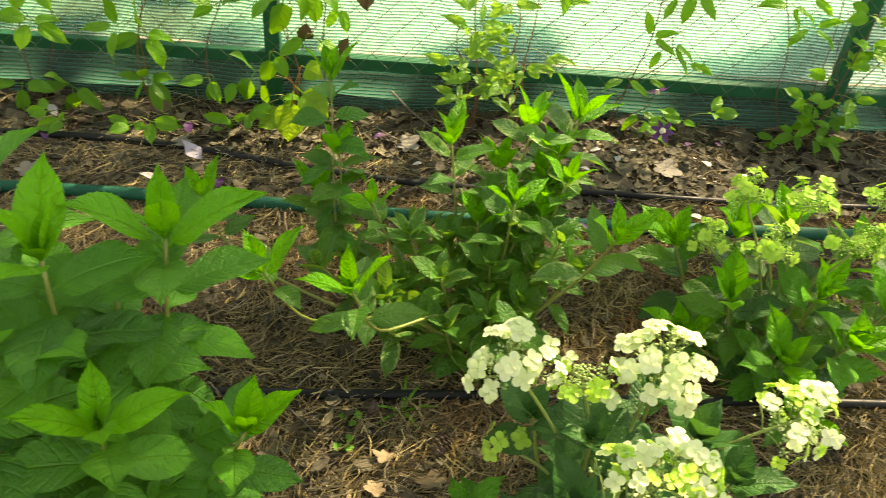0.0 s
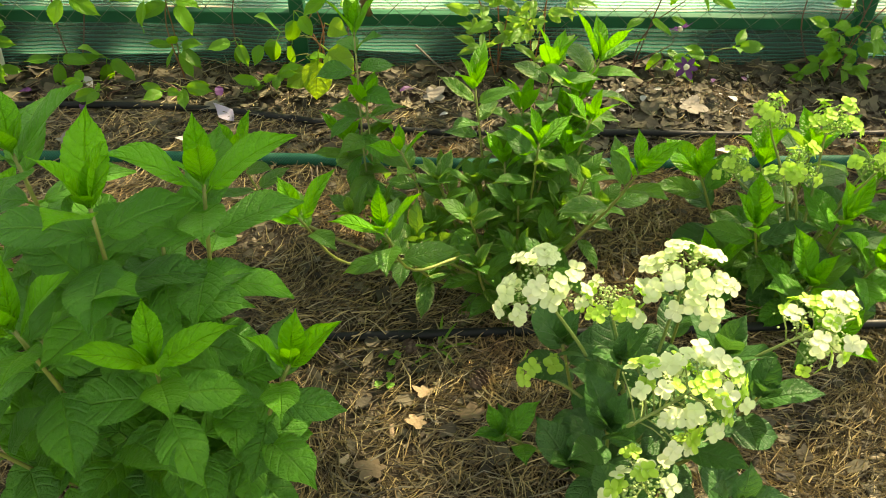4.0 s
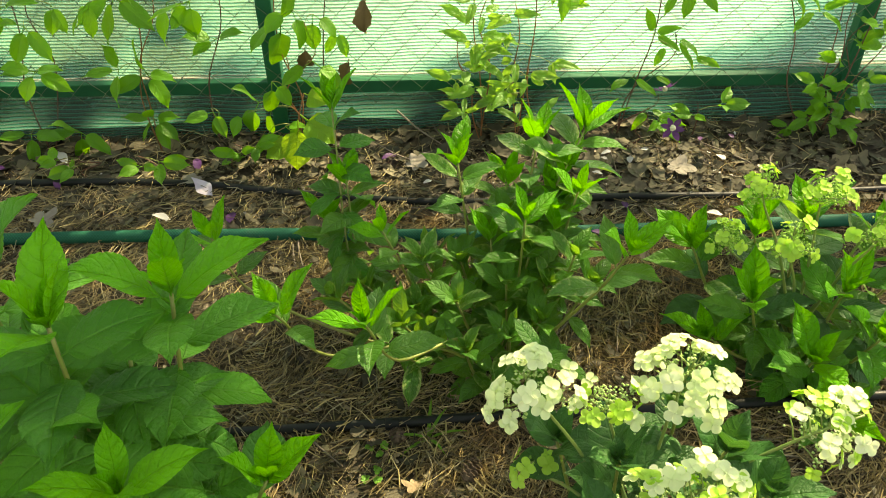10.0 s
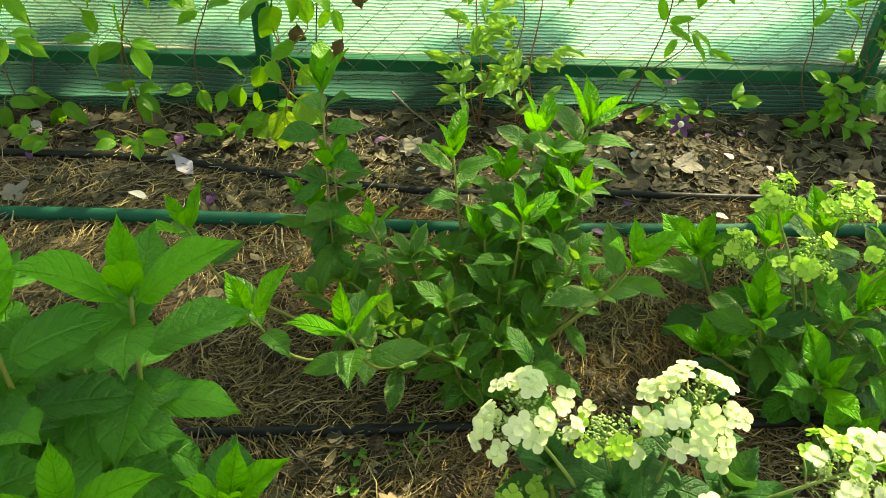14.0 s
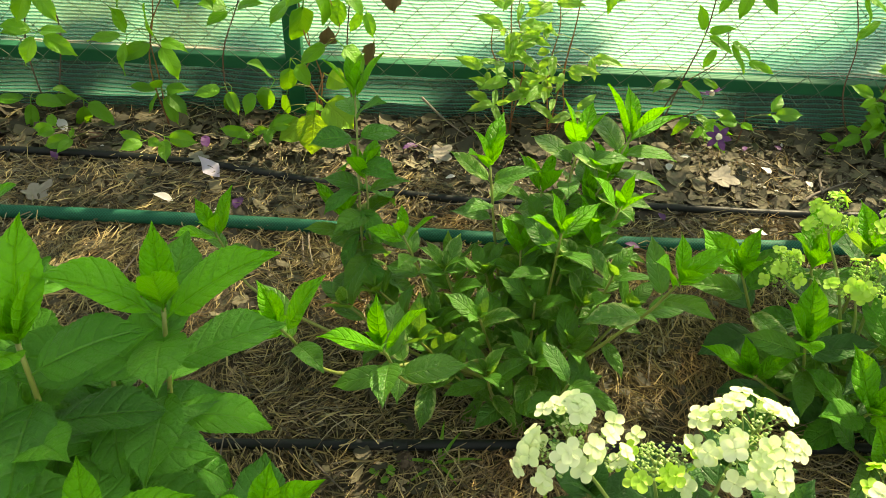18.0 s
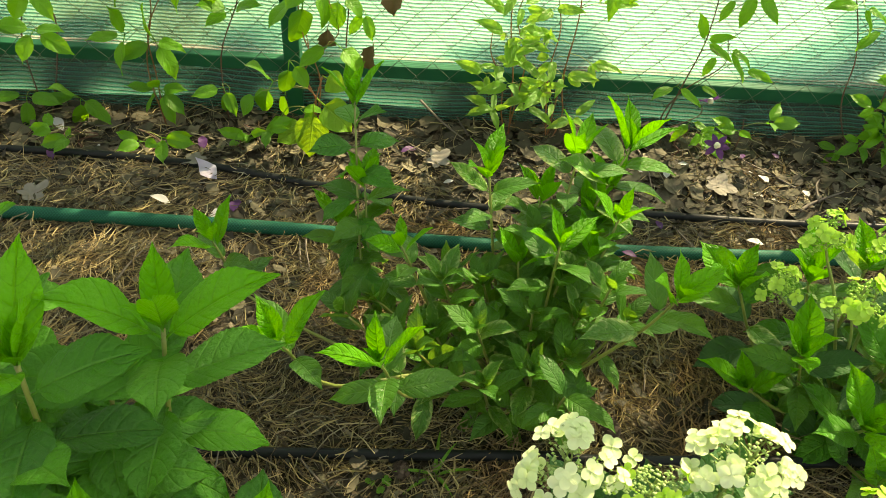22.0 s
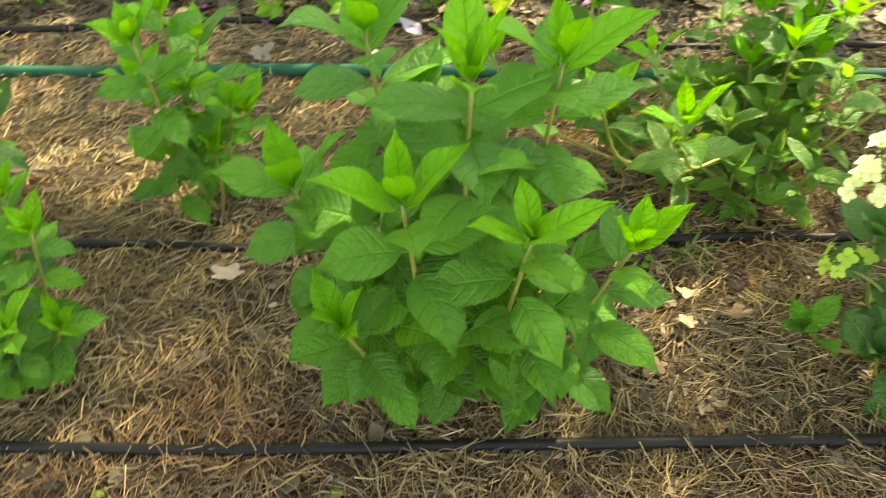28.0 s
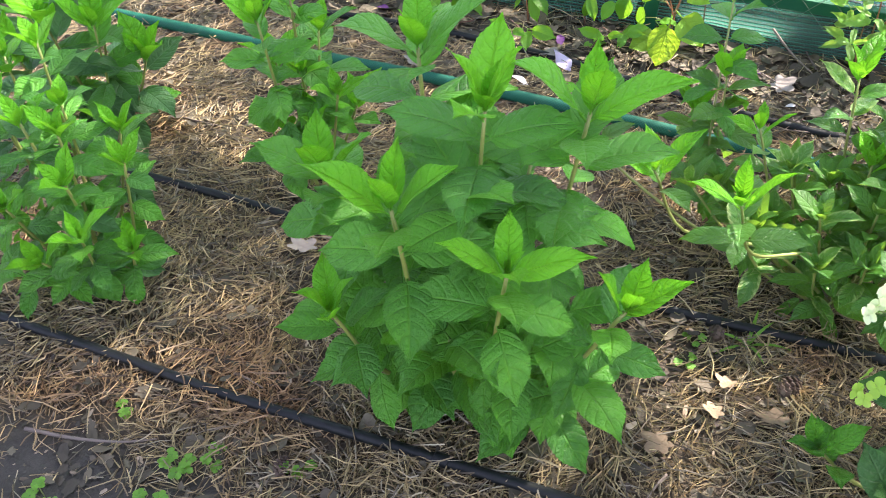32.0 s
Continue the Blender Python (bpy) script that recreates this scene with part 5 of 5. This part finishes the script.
def grass_tuft(x, y, seed):
    r = random.Random(seed)
    tuft = thing("grass_tuft", (x, y, bed_height(x, y)), "small tuft of bright green grass by the pipe", "grass")
    for k in range(7):
        a, L = r.uniform(0, 6.28), r.uniform(0.04, 0.075)
        blade = leaf_mesh("blade", MAT_WEED, L, 0.006, 0.7, 0.5, 0.35, 0.0, 0.0, 0.0, 8, 1, k)
        piece("blade", blade, tuft, turn_to(Vector((math.cos(a), math.sin(a), r.uniform(0.6, 1.6))), Vector((-math.cos(a), -math.sin(a), 1))))


grass_tuft(0.000, 0.838, 3)
stub = tagged(new("wood_stub", tube_mesh("wood_stub", [Vector((0, 0, -0.01)), Vector((0.001, 0, 0.015)), Vector((0.003, 0.001, 0.034))], lambda t: 0.0065 - 0.001 * t, 9, MAT_CHIP)), "pale cut wooden stub sticking out of mulch", "stub")
stub.location = (0.095, 0.935, bed_height(0.095, 0.935))


def chip_mesh(seed):
    r = random.Random(seed)
    bm = bmesh.new()
    bmesh.ops.create_cube(bm, size=1.0)
    bmesh.ops.subdivide_edges(bm, edges=bm.edges[:], cuts=1)
    for v in bm.verts:
        v.co = Vector((v.co.x * r.uniform(0.8, 1.1), v.co.y * 0.3 * r.uniform(0.7, 1.1) * (1.2 - abs(v.co.x)), v.co.z * 0.10 + 0.12 * v.co.x * v.co.x))
    me = bpy.data.meshes.new("wood_chip")
    bm.to_mesh(me)
    bm.free()
    me.materials.append(MAT_CHIP)
    return me


CHIPS = [chip_mesh(k) for k in range(4)]
rc = random.Random(77)
for k in range(46):
    x, y = rc.uniform(-1.2, 0.6), rc.uniform(0.3, 1.3)
    fallen("wood_chip", "small pale wood chip among pine needles", "chip", x, y, CHIPS[k % 4], rc.uniform(0.010, 0.022), 500 + k, 0.009, 0.3, "wood chips")
fallen("wood_chip", "curled pale bark chip on pine needles", "chip", -0.069, 0.676, CHIPS[1], 0.024, 990, 0.011, 0.2)


def twig(x, y, a, L, seed):
    r = random.Random(seed)
    p = Vector((x, y, bed_height(x, y) + 0.01))
    d = Vector((math.cos(a), math.sin(a), 0.06))
    line = spline([p, p + d * L * 0.4 + Vector((r.uniform(-1, 1), r.uniform(-1, 1), 0)) * L * 0.05, p + d * L], 4)
    tagged(new("twig", tube_mesh("twig", line, lambda t: 0.0024 - 0.0014 * t, 5, MAT_TWIG)), "thin dry twig lying on the mulch", "twig", "twigs")


for k in range(40):
    twig(rc.uniform(-1.3, 0.9), rc.uniform(0.3, 1.68), rc.uniform(0, 6.28), rc.uniform(0.05, 0.16), 600 + k)

def pine_cone(x, y, size, seed):
    """A small open cone: a core with rows of blunt scales."""
    r = random.Random(seed)
    cone = thing("pine_cone", (x, y, bed_height(x, y) + size * 0.36), "small dark brown open pine cone on the mulch", "cone", "pine cones")
    cone.rotation_euler = (r.uniform(1.1, 1.7), r.uniform(-0.3, 0.3), r.uniform(0, 6.28))
    core = [Vector((0, 0, size * (k / 6 - 0.5))) for k in range(7)]
    piece("core", tube_mesh("core", core, lambda t: size * 0.16 * math.sin(0.3 + 2.6 * t), 8, MAT_CONE), cone)
    scale_me = box_mesh("scale", (size * 0.17, size * 0.20, size * 0.035), MAT_CONE, size * 0.012)
    for k in range(46):
        h = k / 45
        m = Matrix.Rotation(k * 2.39996, 4, "Z") @ Matrix.Translation((0, size * (0.10 + 0.17 * math.sin(0.45 + 2.4 * h)), size * (h - 0.5) * 0.92)) @ Matrix.Rotation(0.7 - 1.3 * h, 4, "X")
        piece("scale", scale_me, cone, m)


for k, (x, y, size) in enumerate(((-0.047, 0.838, 0.034), (0.257, 0.923, 0.042), (0.063, 0.766, 0.040), (-0.560, 0.405, 0.030), (-0.215, 0.415, 0.030))):
    pine_cone(x, y, size, 640 + k)


def dry_branch(points, thick, label):
    line = spline([(x, y, bed_height(x, y) + z) for x, y, z in points], 5)
    tagged(new("dry_branch", tube_mesh("dry_branch", line, lambda t: thick * (1 - 0.6 * t), 7, MAT_TWIG)), label, "branch")


dry_branch([(-0.93, 0.335, 0.010), (-0.86, 0.347, 0.012), (-0.79, 0.362, 0.014), (-0.745, 0.385, 0.010)], 0.0032, "grey dry branch lying on dark compost")
dry_branch([(0.70, 1.46, 0.008), (0.735, 1.485, 0.012), (0.80, 1.51, 0.020)], 0.0040, "forked pale dry branch on dark litter")
dry_branch([(0.745, 1.485, 0.014), (0.752, 1.53, 0.020), (0.77, 1.56, 0.014)], 0.0030, "thin end of a pale dry branch")
dry_branch([(-0.055, 1.72, 0.06), (-0.01, 1.69, 0.03), (0.05, 1.65, 0.008)], 0.0030, "pale dry branch leaning on the fence foot")

stake = thing("plant_label", (-1.02, 1.68, bed_height(-1.02, 1.68)), "white plastic plant label stuck in the soil", "label")
piece("stake", box_mesh("stake", (0.026, 0.0016, 0.13), MAT_LABEL, 0.0006), stake, pose(0, 0, 0.03, -8, 4, 5))


# ---------------------------------------------------------------- behind the fence
def leaf_cloud(name, mat, centres, count, size, seed, keep=None):
    """Many small leaves filling lumps, one mesh; keep tells where there are no gaps."""
    r = np.random.RandomState(seed)
    verts, faces, uvs = [], [], []
    tot = sum(c[3] ** 2 for c in centres)
    for cx, cy, cz, rad, *sq in centres:
        k = int(count * rad * rad / tot)
        d = r.normal(size=(k, 3))
        d /= np.linalg.norm(d, axis=1)[:, None]
        q = d * rad * (r.uniform(0.25, 1.0, (k, 1)) ** 0.5) * np.array((1, 1, sq[0] if sq else 1.0))
        for p in q:
            a, b = r.normal(size=3), r.normal(size=3)
            a /= np.linalg.norm(a)
            b -= a * (a @ b)
            b /= np.linalg.norm(b)
            s = size * r.uniform(0.6, 1.3)
            o = p + (cx, cy, cz)
            if keep and not keep(o):
                continue
            n0 = len(verts)
            verts += [tuple(o - a * s), tuple(o + b * s * 0.42), tuple(o + a * s), tuple(o - b * s * 0.42)]
            uvs += [(0.5, 0), (1, 0.5), (0.5, 1), (0, 0.5)]
            faces += [(n0, n0 + 1, n0 + 2), (n0, n0 + 2, n0 + 3)]
    return mesh_from(name, verts, faces, mat, uvs, smooth=False)


def edging_board():
    # an added board: it keeps the sun off the foot of the net
    tagged(new("edging_board", box_mesh("edging_board", (7.0, 0.022, 0.21), MAT_BARK, 0.003)), "dark weathered board added along the far side of the net to shade its foot", "board", kind="structure").matrix_world = pose(0.3, 1.806, -0.008, 0, 0.8, 0)


edging_board()


def shade_tree():
    """Unseen tree added past the path; its crown breaks up sun over the bed."""
    r = random.Random(5)
    foot, shift = Vector((5.2, 5.3, 0.0)), Vector((-2.8, -0.15, 0.0))      # one long limb reaches over towards the bed
    tree = thing("tree", foot, "unseen leafy tree added beyond the path to break up the sun over the bed", "tree")
    v, f = [], []
    tube_data(spline([(0, 0, -0.1), (0.05, 0.0, 1.5), (-0.1, 0.0, 3.2), (-0.9, -0.1, 4.5), (-2.2, -0.2, 4.85), (-3.2, -0.3, 4.9)], 5), lambda t: 0.15 * (1 - t) ** 0.8 + 0.012, 12, v, f)
    piece("trunk", mesh_from("trunk", v, f, MAT_BARK), tree)
    lumps = []
    for k in range(30):
        hub = shift + Vector((-0.35 + r.gauss(0, 0.5), -0.3 + r.gauss(0, 0.6), 4.6 + r.gauss(0, 0.5)))
        lumps.append((hub.x, hub.y, hub.z, r.uniform(0.22, 0.42), 0.75))
    lumps = [lump for k, lump in enumerate(lumps) if k not in (9, 11, 12, 17, 19, 27)]      # lumps that dimmed the net are left out, opening the crown towards the path
    # lumps placed along the sun's direction to shade chosen shrubs and soil
    for dx, dy, dz in ((-0.05, -1.15, 4.55), (0.08, -0.95, 4.7), (-0.22, -1.0, 4.6), (-0.25, -1.3, 4.5)):
        lumps.append((dx + shift.x, dy + shift.y, dz, 0.30, 0.7))
    lumps.append((0.27 + shift.x, -0.95 + shift.y, 4.6, 0.20, 0.8))
    lumps = [lump for lump in lumps if math.hypot(lump[0] + 1.92, lump[1] + 0.48) > 0.62]
    for dx, dy, dz, rad in ((-2.31, -1.04, 4.6, 0.26), (-2.85, -1.22, 4.75, 0.22), (-2.33, -1.02, 4.75, 0.24), (-2.29, -1.07, 4.45, 0.24), (-3.03, 0.12, 4.6, 0.22), (-3.30, 0.22, 4.7, 0.22), (-3.15, -0.08, 4.5, 0.20)):
        lumps.append((dx, dy, dz, rad, 0.8))
    lumps.append((0.56 + shift.x, -0.66 + shift.y, 4.6, 0.16, 0.8))
    # dense sprays, each with the place on the net that it shades, and its size; its shade runs on over the path behind
    sprays = []
    for x, z, rad in ((0.19, 0.09, 0.11), (0.17, 0.16, 0.06), (0.06, 0.06, 0.08), (0.70, 0.06, 0.08), (0.83, 0.10, 0.11), (0.98, 0.16, 0.13), (1.18, 0.24, 0.17), (1.40, 0.30, 0.20), (-0.55, 0.18, 0.075), (-0.53, 0.29, 0.055), (-0.44, 0.09, 0.085), (-0.80, 0.09, 0.075), (-1.03, 0.10, 0.09), (-1.22, 0.12, 0.08), (-0.29, 0.07, 0.06), (-1.48, 0.13, 0.14)):
        deep = 0.07 + 1.9 * max(0.0, z - 0.03) * 1.25
        for y, h, wide in ((FENCE_Y + 0.026, z, 1.0), (FENCE_Y + 0.03 + deep, 0.03, 1.35)):
            far = (4.6 - h) / to_sun.z
            spread = 1 + (y - FENCE_Y) * 0.5
            for part in range(3):
                loose = rad * wide * 0.45
                sprays.append((x * spread + to_sun.x * far - foot.x + r.uniform(-loose, loose), y + to_sun.y * far - foot.y + r.uniform(-loose, loose) * 0.8, 4.6, rad * wide * r.uniform(0.6, 0.8), 0.8))
    for k in range(0, len(lumps), 2):
        c = Vector(lumps[k][:3])
        v, f = [], []
        tube_data(spline([(-2.2, -0.2, 4.84), Vector((-2.2, -0.2, 4.8)).lerp(c, 0.55) + Vector((0, 0, 0.1)), c], 4), lambda t: 0.022 - 0.017 * t, 6, v, f)
        piece("limb", mesh_from("limb", v, f, MAT_BARK), tree)
    for _ in range(26):                                                      # thin outer sprays
        lumps.append((-2.16 + r.uniform(-0.1, 0.75), -1.41 + r.uniform(0.62, 1.35), 4.6 + r.uniform(-0.2, 0.2), 0.13, 0.6))
    openings = ((-0.67, 1.28, 0.08), (-0.72, 1.20, 0.08), (-0.37, 1.105, 0.06), (0.06, 0.905, 0.06), (0.23, 0.974, 0.08), (0.35, 1.02, 0.10), (0.13, 0.94, 0.06), (-0.946, 0.698, 0.06), (-0.866, 1.044, 0.10), (-0.734, 0.895, 0.08), (-1.11, 1.08, 0.08), (-0.765, 0.663, 0.06),
                (-0.11, 0.32, 0.11), (0.05, 0.32, 0.10))

    def closed(p):
        """Leaves grow here: chinks are left where sun patches should fall on the bed."""
        q = foot + Vector(p)
        gx, gy = q.x - q.z * to_sun.x / to_sun.z, q.y - q.z * to_sun.y / to_sun.z
        if any(math.hypot(gx - x, (gy - y) * 1.2) < rad for x, y, rad in openings):
            return False
        return noise.noise((gx * 8.0, gy * 9.0, 0.7)) < (0.12 if gx > -0.15 else 0.30)

    piece("crown", leaf_cloud("crown", MAT_LEAF, sprays, 14000, 0.031, 7), tree)
    piece("crown", leaf_cloud("crown", MAT_LEAF, lumps, 9500, 0.036, 6, closed), tree)


shade_tree()
